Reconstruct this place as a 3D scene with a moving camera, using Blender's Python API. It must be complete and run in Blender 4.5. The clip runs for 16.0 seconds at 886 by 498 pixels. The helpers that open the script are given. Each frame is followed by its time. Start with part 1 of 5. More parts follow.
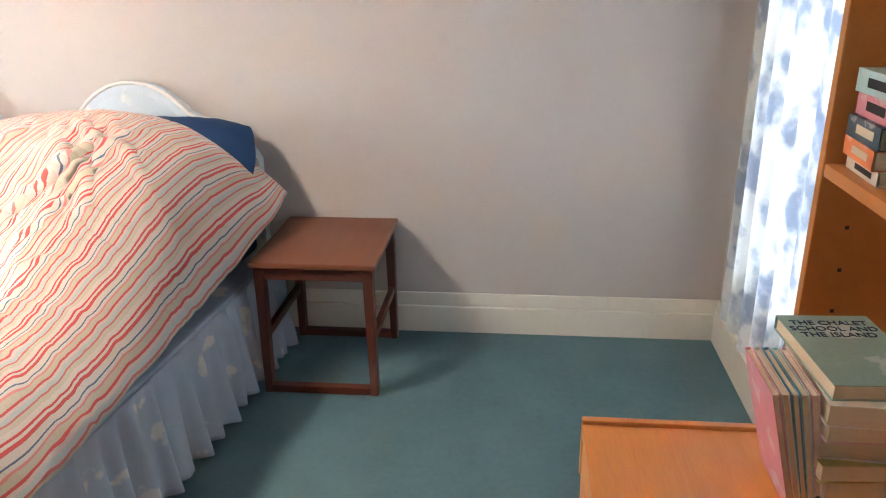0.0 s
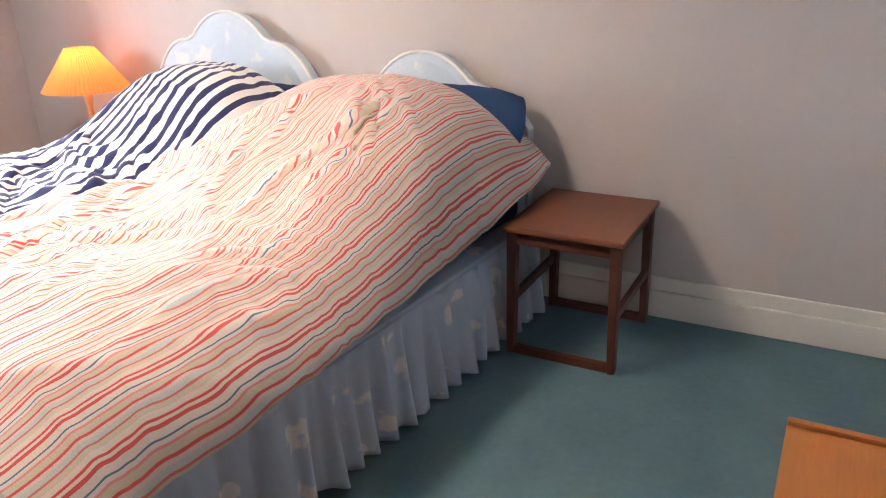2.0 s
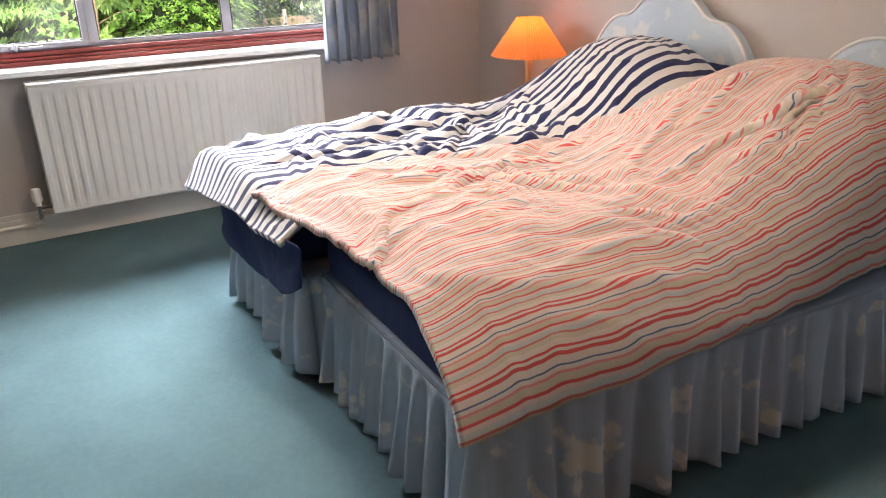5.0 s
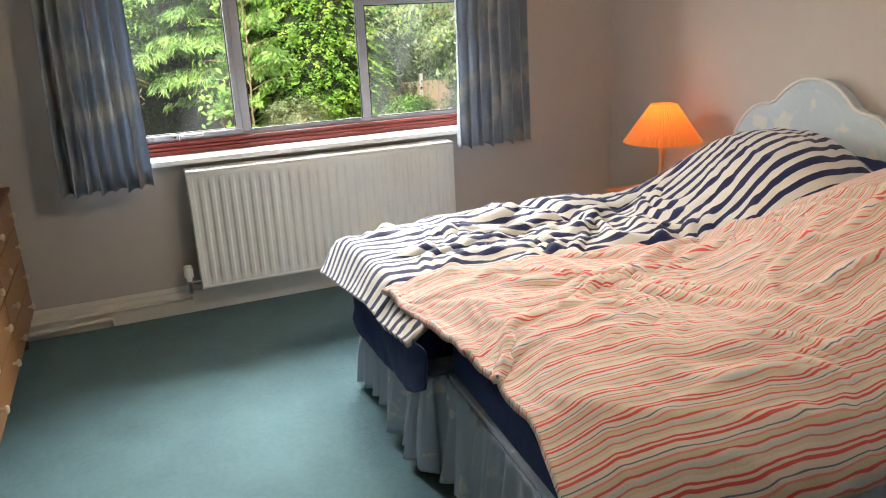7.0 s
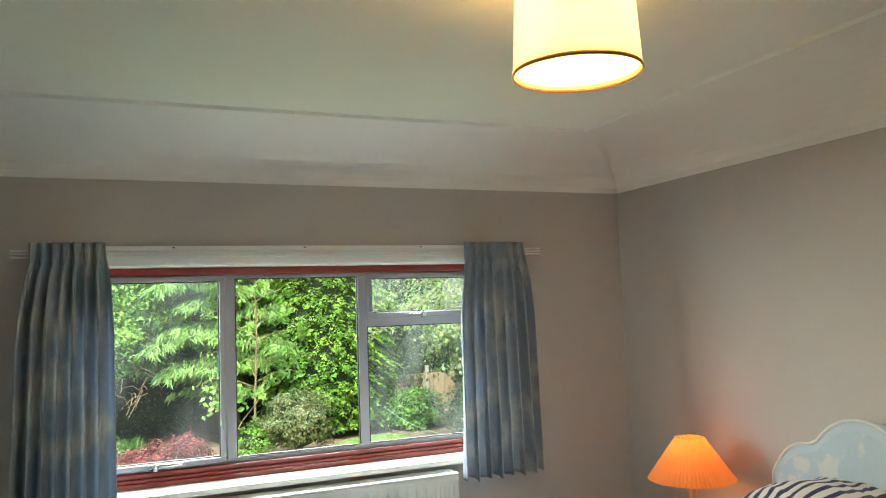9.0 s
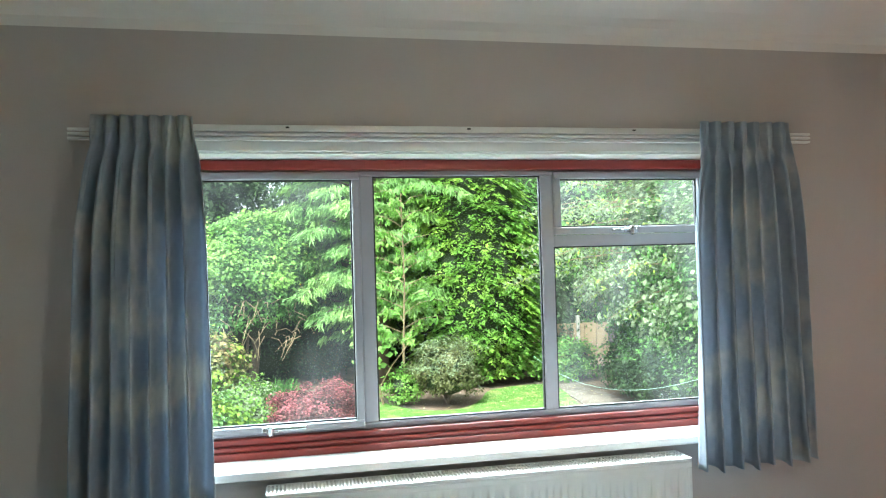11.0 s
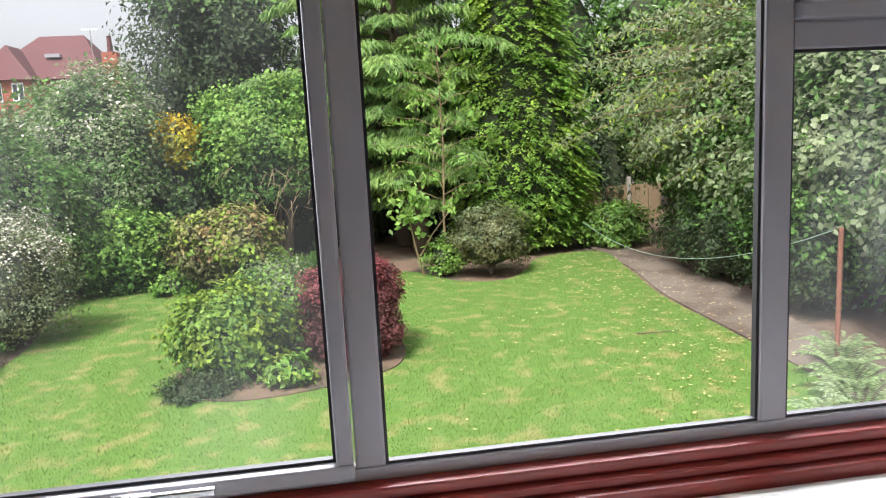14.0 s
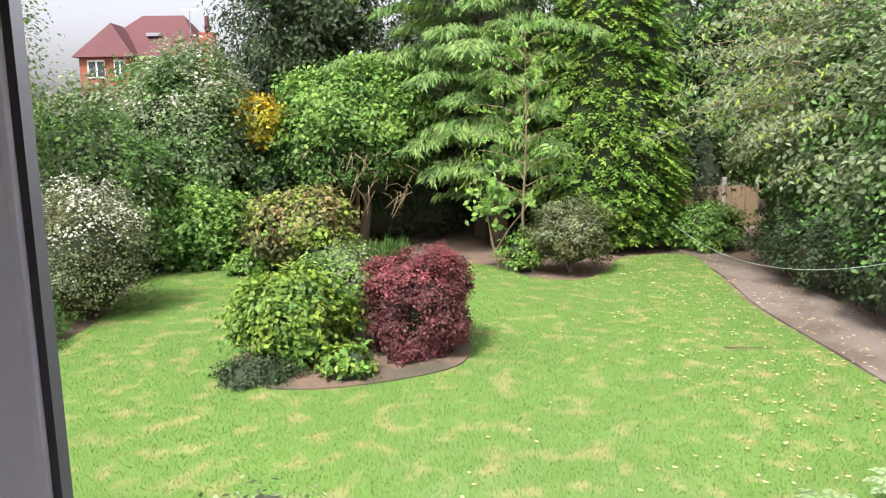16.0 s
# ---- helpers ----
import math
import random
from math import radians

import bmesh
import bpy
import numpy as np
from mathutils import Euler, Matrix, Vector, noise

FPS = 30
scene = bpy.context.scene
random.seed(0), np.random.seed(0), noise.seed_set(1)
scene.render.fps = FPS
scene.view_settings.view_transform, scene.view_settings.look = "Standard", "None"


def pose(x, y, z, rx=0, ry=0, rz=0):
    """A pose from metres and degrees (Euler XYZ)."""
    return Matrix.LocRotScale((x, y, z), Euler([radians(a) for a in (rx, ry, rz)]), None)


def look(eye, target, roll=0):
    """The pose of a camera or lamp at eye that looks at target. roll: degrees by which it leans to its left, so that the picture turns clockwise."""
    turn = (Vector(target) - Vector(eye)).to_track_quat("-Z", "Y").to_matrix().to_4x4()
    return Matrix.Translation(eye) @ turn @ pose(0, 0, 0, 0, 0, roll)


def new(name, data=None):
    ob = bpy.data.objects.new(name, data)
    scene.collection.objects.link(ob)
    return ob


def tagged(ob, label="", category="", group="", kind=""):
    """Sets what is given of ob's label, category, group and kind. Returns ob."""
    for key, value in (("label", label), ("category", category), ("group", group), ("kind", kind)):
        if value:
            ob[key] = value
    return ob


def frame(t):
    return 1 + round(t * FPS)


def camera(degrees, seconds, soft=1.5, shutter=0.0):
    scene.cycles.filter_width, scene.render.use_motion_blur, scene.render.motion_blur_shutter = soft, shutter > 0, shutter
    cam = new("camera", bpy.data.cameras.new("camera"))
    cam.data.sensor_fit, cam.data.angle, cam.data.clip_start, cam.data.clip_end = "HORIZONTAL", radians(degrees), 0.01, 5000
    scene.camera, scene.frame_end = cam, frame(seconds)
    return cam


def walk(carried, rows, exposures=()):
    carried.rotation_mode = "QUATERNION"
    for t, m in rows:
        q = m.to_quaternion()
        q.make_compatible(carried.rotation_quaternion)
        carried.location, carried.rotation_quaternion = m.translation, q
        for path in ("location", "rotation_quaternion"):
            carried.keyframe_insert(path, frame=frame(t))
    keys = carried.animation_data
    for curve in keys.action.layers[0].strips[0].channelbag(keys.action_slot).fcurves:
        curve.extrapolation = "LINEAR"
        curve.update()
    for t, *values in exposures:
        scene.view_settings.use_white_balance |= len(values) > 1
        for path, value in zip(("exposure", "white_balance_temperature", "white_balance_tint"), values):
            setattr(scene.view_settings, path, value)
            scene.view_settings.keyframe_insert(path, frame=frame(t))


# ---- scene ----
cam = camera(60.5, 16.0, 1.15)
PATH = [
    (0, (3.875, -2.632, 1.323), (3.688, -0.768, 0.622), -0.7),
    (0.5, (3.827, -2.622, 1.311), (3.564, -0.779, 0.579), -0.3),
    (1, (3.852, -2.621, 1.305), (3.413, -0.823, 0.549), 0.1),
    (1.5, (3.929, -2.633, 1.303), (3.226, -0.916, 0.557), -0.9),
    (2, (3.99, -2.65, 1.302), (3.102, -1.012, 0.573), -1.7),
    (2.5, (3.998, -2.696, 1.289), (2.94, -1.16, 0.568), -1.3),
    (3, (3.992, -2.729, 1.279), (2.804, -1.297, 0.546), -1.1),
    (3.5, (3.993, -2.75, 1.275), (2.701, -1.419, 0.53), -1.2),
    (4, (3.986, -2.768, 1.27), (2.593, -1.542, 0.524), -1.6),
    (4.5, (3.992, -2.788, 1.285), (2.518, -1.665, 0.534), -1.5),
    (5, (3.981, -2.81, 1.283), (2.409, -1.819, 0.542), -1.4),
    (7.5, (3.925, -2.767, 1.476), (2.123, -2.085, 0.941), -3.0),
    (8, (3.826, -2.732, 1.526), (2.001, -1.982, 1.198), -1.8),
    (8.5, (3.718, -2.736, 1.583), (1.905, -1.891, 1.572), -1.6),
    (8.7, (3.712, -2.708, 1.592), (1.895, -1.878, 1.69), -1.6),
    (11, (2.509, -2.472, 1.45), (0.552, -2.061, 1.479), -1.6),
    (11.5, (2.218, -2.398, 1.424), (0.241, -2.103, 1.383), -2.2),
    (12, (1.918, -2.37, 1.408), (-0.056, -2.078, 1.271), -2.1),
    (12.5, (1.646, -2.339, 1.41), (-0.318, -2.02, 1.209), -2.4),
    (13, (1.366, -2.249, 1.408), (-0.6, -1.971, 1.169), -2.2),
    (13.5, (1.158, -2.205, 1.395), (-0.807, -1.965, 1.111), -1.5),
    (14, (0.943, -2.217, 1.403), (-1.009, -1.927, 1.078), -3.0),
    (14.5, (0.779, -2.172, 1.395), (-1.157, -1.799, 1.063), -2.4),
    (15, (0.628, -2.034, 1.357), (-1.322, -1.719, 1.049), -1.1),
    (15.5, (0.492, -1.936, 1.352), (-1.477, -1.764, 1.045), -0.6),
    (16, (0.25, -1.946, 1.309), (-1.719, -1.875, 0.968), -0.9),
]
walk(cam, [(t, look(eye, aim, roll)) for t, eye, aim, roll in PATH],
     [(0, 2.8, 6150, 13), (2, 2.4, 6200, 19), (3.5, 1.9, 6300, 20), (5, 1.6, 6550, 18), (7.5, 1.25, 6850, 6), (8.5, 1.25, 6650, -3), (11, 1.45, 5800, -4), (12.5, 0.85, 6050, 1), (14, 0.3, 6450, 17), (16, 0.5, 6400, 21)])

# ---- light ----
world = bpy.data.worlds.new("sky")
scene.world = world
world.use_nodes = True
wn = world.node_tree
sky = wn.nodes.new("ShaderNodeTexSky")
sky.sky_type, sky.sun_disc = "NISHITA", False
sky.sun_elevation, sky.sun_rotation = radians(62), radians(130)
sky.air_density, sky.dust_density, sky.ozone_density = 1.0, 4.0, 1.0
grey = wn.nodes.new("ShaderNodeHueSaturation")
grey.inputs["Saturation"].default_value = 0.20
grey.inputs["Value"].default_value = 1.4
wn.links.new(sky.outputs[0], grey.inputs["Color"])
wn.links.new(grey.outputs[0], wn.nodes["Background"].inputs[0])
wn.nodes["Background"].inputs[1].default_value = 0.15


def lamp(name, kind, m, energy, color, **extra):
    data = bpy.data.lights.new(name, kind)
    data.energy, data.color = energy, color
    if kind == "AREA":
        data.shape, data.size, data.size_y = extra.get("shape", "RECTANGLE"), extra["size"], extra["size_y"]
    if kind == "POINT":
        data.shadow_soft_size = extra["size"]
    if kind == "SUN":
        data.angle = extra["angle"]
    ob = new(name, data)
    ob.matrix_world = m
    return ob


lamp("sun", "SUN", look((16, -14, 40), (-8, 0, 0)), 4.4, (1, 0.96, 0.9), angle=radians(12))
# daylight of the open sky above the garden, entering by the window
lamp("window_daylight", "AREA", look((-3.4, -1.2, 3.7), (2.4, -2.2, 0.6)), 1000, (0.93, 0.97, 1.0), size=4.5, size_y=2.0)
lamp("window_daylight_south", "AREA", look((-3.6, -7.2, 2.3), (1.6, -0.6, 1.0)), 330, (0.95, 0.97, 1.0), size=4.4, size_y=3.4)
lamp("side_window_daylight", "AREA", look((5.3, -1.0, 2.3), (4.2, -1.0, 1.0)), 40, (0.93, 0.97, 1.0), size=1.2, size_y=1.2)
lamp("pendant_bulb", "POINT", Matrix.Translation((2.16, -1.66, 2.24)), 45, (1, 0.80, 0.52), size=0.05)
lamp("pendant_diffuser_light", "AREA", look((2.16, -1.66, 2.118), (2.16, -1.659, 0)), 8.0, (1, 0.87, 0.73), size=0.28, size_y=0.28, shape="DISK")
lamp("bedside_bulb", "POINT", Matrix.Translation((0.78, -0.23, 0.86)), 0.8, (1, 0.42, 0.13), size=0.03)


# ---- materials ----
def material(name, color, rough=0.6, metal=0.0, vary=0.12, scale=6.0, bump=0.0, bump_scale=80.0, spec=0.5, island=0.0, stretch=(1, 1, 1), second=None, patch=(0.5, 0.6), patch_scale=3.0, obj_random=0.0, translucent=0.0):
    """Base colour that varies at two scales, an optional second colour in patches, and fine relief."""
    mat = bpy.data.materials.new(name)
    mat.use_nodes = True
    nt = mat.node_tree
    b = nt.nodes["Principled BSDF"]
    b.inputs["Roughness"].default_value, b.inputs["Metallic"].default_value = rough, metal
    b.inputs["Specular IOR Level"].default_value = spec
    co = nt.nodes.new("ShaderNodeTexCoord")
    mp = nt.nodes.new("ShaderNodeMapping")
    mp.inputs["Scale"].default_value = stretch
    nt.links.new(co.outputs["Object"], mp.inputs[0])

    def tex(s, detail=4):
        n = nt.nodes.new("ShaderNodeTexNoise")
        n.inputs["Scale"].default_value, n.inputs["Detail"].default_value = s, detail
        nt.links.new(mp.outputs[0], n.inputs["Vector"])
        return n.outputs["Fac"]

    def math_node(op, a, c):
        n = nt.nodes.new("ShaderNodeMath")
        n.operation = op
        for i, v in enumerate((a, c)):
            if isinstance(v, (int, float)):
                n.inputs[i].default_value = v
            else:
                nt.links.new(v, n.inputs[i])
        return n.outputs[0]

    both = math_node("ADD", math_node("MULTIPLY", tex(scale), 0.6), math_node("MULTIPLY", tex(scale * 9), 0.4))
    value = math_node("ADD", math_node("MULTIPLY", math_node("SUBTRACT", both, 0.5), vary * 4), 1.0)
    if island:
        g = nt.nodes.new("ShaderNodeNewGeometry")
        value = math_node("MULTIPLY", value, math_node("ADD", math_node("MULTIPLY", g.outputs["Random Per Island"], 2 * island), 1 - island))
    if obj_random:
        o = nt.nodes.new("ShaderNodeObjectInfo")
        value = math_node("MULTIPLY", value, math_node("ADD", math_node("MULTIPLY", o.outputs["Random"], 2 * obj_random), 1 - obj_random))
    hsv = nt.nodes.new("ShaderNodeHueSaturation")
    hsv.inputs["Color"].default_value = (*color, 1)
    if second:
        mix = nt.nodes.new("ShaderNodeMix")
        mix.data_type = "RGBA"
        mix.inputs["A"].default_value, mix.inputs["B"].default_value = (*color, 1), (*second, 1)
        mr = nt.nodes.new("ShaderNodeMapRange")
        mr.inputs["From Min"].default_value, mr.inputs["From Max"].default_value = patch
        nt.links.new(tex(patch_scale, 3), mr.inputs["Value"])
        nt.links.new(mr.outputs[0], mix.inputs["Factor"])
        nt.links.new(mix.outputs["Result"], hsv.inputs["Color"])
    nt.links.new(value, hsv.inputs["Value"])
    nt.links.new(hsv.outputs[0], b.inputs["Base Color"])
    if bump:
        bn = nt.nodes.new("ShaderNodeBump")
        bn.inputs["Strength"].default_value, bn.inputs["Distance"].default_value = bump, 0.01
        nt.links.new(tex(bump_scale, 5), bn.inputs["Height"])
        nt.links.new(bn.outputs[0], b.inputs["Normal"])
    if translucent:
        tr = nt.nodes.new("ShaderNodeBsdfTranslucent")
        nt.links.new(hsv.outputs[0], tr.inputs[0])
        ms = nt.nodes.new("ShaderNodeMixShader")
        ms.inputs[0].default_value = translucent
        nt.links.new(b.outputs[0], ms.inputs[1])
        nt.links.new(tr.outputs[0], ms.inputs[2])
        nt.links.new(ms.outputs[0], nt.nodes["Material Output"].inputs[0])
    return mat


def striped(name, period, bands, fuzz=0.004):
    """Woven stripes along the cloth: bands are (place in the repeat 0..1, colour), held until the next."""
    mat = bpy.data.materials.new(name)
    mat.use_nodes = True
    nt = mat.node_tree
    b = nt.nodes["Principled BSDF"]
    b.inputs["Roughness"].default_value, b.inputs["Specular IOR Level"].default_value = 0.85, 0.2
    b.inputs["Sheen Weight"].default_value = 0.15
    uv = nt.nodes.new("ShaderNodeUVMap")
    uv.uv_map = "cloth"
    sep = nt.nodes.new("ShaderNodeSeparateXYZ")
    nt.links.new(uv.outputs[0], sep.inputs[0])
    div = nt.nodes.new("ShaderNodeMath")
    div.operation, div.inputs[1].default_value = "DIVIDE", period
    nt.links.new(sep.outputs[0], div.inputs[0])
    fr = nt.nodes.new("ShaderNodeMath")
    fr.operation = "FRACT"
    nt.links.new(div.outputs[0], fr.inputs[0])
    ramp = nt.nodes.new("ShaderNodeValToRGB")
    ramp.color_ramp.interpolation = "CONSTANT"
    e = ramp.color_ramp.elements
    e[0].position, e[0].color = bands[0][0], (*bands[0][1], 1)
    e[1].position, e[1].color = bands[1][0], (*bands[1][1], 1)
    for at, c in bands[2:]:
        e.new(at).color = (*c, 1)
    nt.links.new(fr.outputs[0], ramp.inputs[0])
    nz = nt.nodes.new("ShaderNodeTexNoise")
    nz.inputs["Scale"].default_value, nz.inputs["Detail"].default_value = 260, 3
    nt.links.new(uv.outputs[0], nz.inputs["Vector"])
    hs = nt.nodes.new("ShaderNodeHueSaturation")
    mr = nt.nodes.new("ShaderNodeMapRange")
    mr.inputs["To Min"].default_value, mr.inputs["To Max"].default_value = 0.86, 1.14
    nt.links.new(nz.outputs["Fac"], mr.inputs["Value"])
    nt.links.new(mr.outputs[0], hs.inputs["Value"])
    nt.links.new(ramp.outputs[0], hs.inputs["Color"])
    nt.links.new(hs.outputs[0], b.inputs["Base Color"])
    bn = nt.nodes.new("ShaderNodeBump")
    bn.inputs["Strength"].default_value, bn.inputs["Distance"].default_value = 0.25, 0.003
    nt.links.new(nz.outputs["Fac"], bn.inputs["Height"])
    nt.links.new(bn.outputs[0], b.inputs["Normal"])
    return mat


def glass_material(name="window_glass", milkiness=0.0):
    mat = bpy.data.materials.new(name)
    mat.use_nodes = True
    nt = mat.node_tree
    out = nt.nodes["Material Output"]
    tr, gl, ms, fr = (nt.nodes.new(k) for k in ("ShaderNodeBsdfTransparent", "ShaderNodeBsdfGlossy", "ShaderNodeMixShader", "ShaderNodeFresnel"))
    tr.inputs[0].default_value = (0.97, 0.985, 0.975, 1)
    gl.inputs["Roughness"].default_value = 0.02
    fr.inputs[0].default_value = 1.22
    nt.links.new(fr.outputs[0], ms.inputs[0])
    nt.links.new(tr.outputs[0], ms.inputs[1])
    nt.links.new(gl.outputs[0], ms.inputs[2])
    nt.links.new(ms.outputs[0], out.inputs[0])
    if milkiness:
        # pale translucent patches over the pane, in soft upright smears
        co, mp, nz, mr, pale_bsdf, pale_mix = (nt.nodes.new(k) for k in ("ShaderNodeTexCoord", "ShaderNodeMapping", "ShaderNodeTexNoise", "ShaderNodeMapRange", "ShaderNodeBsdfTranslucent", "ShaderNodeMixShader"))
        mp.inputs["Scale"].default_value = (1, 3.4, 1.3)
        mp.inputs["Location"].default_value = (0, 0.55, 0.2)
        nz.inputs["Scale"].default_value, nz.inputs["Detail"].default_value = 1.5, 2.5
        mr.inputs["From Min"].default_value, mr.inputs["From Max"].default_value = 0.42, 0.70
        mr.inputs["To Min"].default_value, mr.inputs["To Max"].default_value = 0.002, milkiness
        pale_bsdf.inputs[0].default_value = (0.85, 0.88, 0.86, 1)
        nt.links.new(co.outputs["Object"], mp.inputs[0])
        nt.links.new(mp.outputs[0], nz.inputs["Vector"])
        nt.links.new(nz.outputs["Fac"], mr.inputs["Value"])
        nt.links.new(mr.outputs[0], pale_mix.inputs[0])
        nt.links.new(ms.outputs[0], pale_mix.inputs[1])
        nt.links.new(pale_bsdf.outputs[0], pale_mix.inputs[2])
        nt.links.new(pale_mix.outputs[0], out.inputs[0])
    return mat


def glow(name, color, strength, base):
    mat = material(name, base, 0.8, vary=0.05, translucent=0.5)
    b = mat.node_tree.nodes["Principled BSDF"]
    b.inputs["Emission Color"].default_value, b.inputs["Emission Strength"].default_value = (*color, 1), strength
    return mat


M = dict(
    wall=material("mauve_grey_paint", (0.50, 0.455, 0.425), 0.85, vary=0.035, scale=1.2, bump=0.12, bump_scale=160, spec=0.25),
    ceiling=material("cream_ceiling_paint", (0.80, 0.77, 0.72), 0.9, vary=0.03, scale=1.0, bump=0.1, bump_scale=120, spec=0.2),
    trim=material("cream_gloss_paint", (0.72, 0.68, 0.60), 0.4, vary=0.04, scale=5, bump=0.05, bump_scale=30),
    sill=material("white_sill_paint", (0.82, 0.82, 0.80), 0.35, vary=0.03, scale=6, bump=0.04, bump_scale=40),
    carpet=material("teal_carpet", (0.145, 0.245, 0.27), 0.95, vary=0.16, scale=5, bump=0.9, bump_scale=420, spec=0.1),
    white_metal=material("white_enamel", (0.78, 0.78, 0.76), 0.35, vary=0.02, scale=3),
    alu=material("white_coated_aluminium", (0.34, 0.34, 0.37), 0.5, vary=0.05, scale=7, bump=0.03),
    gasket=material("black_gasket", (0.015, 0.015, 0.017), 0.6),
    mahogany=material("red_stained_timber", (0.23, 0.028, 0.022), 0.35, vary=0.16, scale=8, bump=0.15, bump_scale=60, stretch=(4, 0.3, 4)),
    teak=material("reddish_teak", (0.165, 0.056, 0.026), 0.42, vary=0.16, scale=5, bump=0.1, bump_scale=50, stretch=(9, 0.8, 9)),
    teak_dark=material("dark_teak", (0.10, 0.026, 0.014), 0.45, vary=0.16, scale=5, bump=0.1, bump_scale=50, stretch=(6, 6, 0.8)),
    pine=material("orange_pine", (0.52, 0.20, 0.05), 0.42, vary=0.14, scale=4, bump=0.06, bump_scale=40, stretch=(10, 0.7, 10)),
    pine_dark=material("brown_veneer", (0.38, 0.15, 0.04), 0.5, vary=0.14, scale=4, bump=0.06, bump_scale=40, stretch=(8, 8, 0.6)),
    dresser=material("honey_veneer", (0.26, 0.12, 0.042), 0.42, vary=0.15, scale=4, bump=0.06, bump_scale=40, stretch=(0.7, 9, 9)),
    brass=material("cream_knob", (0.62, 0.52, 0.38), 0.35, vary=0.05),
    curtain=material("blue_floral_curtain", (0.35, 0.39, 0.45), 0.9, vary=0.14, scale=5, second=(0.52, 0.52, 0.50), patch=(0.50, 0.64), patch_scale=6.0, bump=0.3, bump_scale=300, spec=0.15, translucent=0.30),
    valance=material("pale_blue_floral_cotton", (0.38, 0.44, 0.52), 0.9, vary=0.06, scale=5, second=(0.62, 0.60, 0.55), patch=(0.60, 0.64), patch_scale=9.0, bump=0.3, bump_scale=300, spec=0.15),
    headboard=material("pale_blue_headboard_cloth", (0.48, 0.56, 0.62), 0.9, vary=0.06, scale=5, second=(0.62, 0.63, 0.61), patch=(0.57, 0.62), patch_scale=8.0, bump=0.25, bump_scale=300, spec=0.15),
    piping=material("white_piping", (0.70, 0.68, 0.64), 0.85, vary=0.05),
    navy=material("navy_cotton", (0.016, 0.026, 0.085), 0.85, vary=0.12, scale=6, bump=0.3, bump_scale=25, spec=0.2),
    navy_blue=material("dark_blue_pillowcase", (0.014, 0.04, 0.105), 0.85, vary=0.12, scale=6, bump=0.3, bump_scale=25, spec=0.2),
    toile=material("white_and_blue_toile", (0.74, 0.78, 0.80), 0.9, vary=0.05, scale=5, second=(0.40, 0.47, 0.58), patch=(0.50, 0.62), patch_scale=11, bump=0.2, bump_scale=200, spec=0.1, translucent=0.36),
    paper=material("book_pages", (0.62, 0.52, 0.38), 0.9, vary=0.08, scale=30, stretch=(1, 1, 12)),
    shade=glow("pleated_orange_shade", (1.0, 0.22, 0.02), 0.12, (0.78, 0.36, 0.14)),
    pendant=glow("cream_drum_shade", (1.0, 0.66, 0.2), 0.45, (0.78, 0.66, 0.42)),
    diffuser=glow("glowing_diffuser", (1.0, 0.80, 0.30), 0.6, (0.8, 0.75, 0.6)),
    lamp_wood=material("cream_turned_wood", (0.62, 0.40, 0.18), 0.45, vary=0.06),
    chrome=material("dull_chrome", (0.55, 0.55, 0.56), 0.25, 1.0, vary=0.03),
    green=material("lime_fabric", (0.30, 0.52, 0.10), 0.8, vary=0.15, scale=20),
    mint=material("mint_china", (0.52, 0.66, 0.62), 0.4, vary=0.04),
    glass=glass_material(),
    hazy=glass_material("hazy_window_glass", 0.010),
    milky=glass_material("milky_window_glass", 0.018),
    duvet_red=striped("red_cream_striped_cotton", 0.072, [
        (0.0, (0.60, 0.52, 0.465)), (0.10, (0.56, 0.075, 0.065)), (0.145, (0.61, 0.54, 0.48)), (0.20, (0.56, 0.085, 0.075)), (0.27, (0.60, 0.525, 0.465)),
        (0.40, (0.11, 0.15, 0.24)), (0.43, (0.58, 0.525, 0.475)), (0.50, (0.62, 0.24, 0.22)), (0.54, (0.50, 0.44, 0.33)), (0.66, (0.56, 0.09, 0.08)), (0.71, (0.60, 0.47, 0.42)), (0.77, (0.44, 0.47, 0.46)), (0.86, (0.54, 0.16, 0.14)), (0.90, (0.52, 0.46, 0.36))]),
    duvet_blue=striped("navy_white_striped_cotton", 0.052, [(0.0, (0.66, 0.64, 0.62)), (0.56, (0.02, 0.025, 0.085))]),
)


# ---- building helpers ----
def slab(bm, lo, hi, bevel=0.0, segments=2):
    """A box between two corners, its edges rounded."""
    made = bmesh.ops.create_cube(bm, size=1)["verts"]
    for v in made:
        v.co = [(lo[i] + hi[i]) / 2 + v.co[i] * (hi[i] - lo[i]) for i in range(3)]
    if bevel:
        es = {e for v in made for e in v.link_edges}
        bmesh.ops.bevel(bm, geom=list(es), offset=bevel, segments=segments, affect="EDGES", profile=0.6)
    return bm


def turned(bm, profile, center=(0, 0, 0), n=24, caps=True):
    """A lathe shape from (radius, z) pairs."""
    rings = [[bm.verts.new((center[0] + r * math.cos(2 * math.pi * i / n), center[1] + r * math.sin(2 * math.pi * i / n), center[2] + z)) for i in range(n)] for r, z in profile]
    for a, b in zip(rings, rings[1:]):
        for i in range(n):
            bm.faces.new((a[i], a[(i + 1) % n], b[(i + 1) % n], b[i]))
    if caps:
        bm.faces.new(rings[0][::-1])
        bm.faces.new(rings[-1])
    return bm


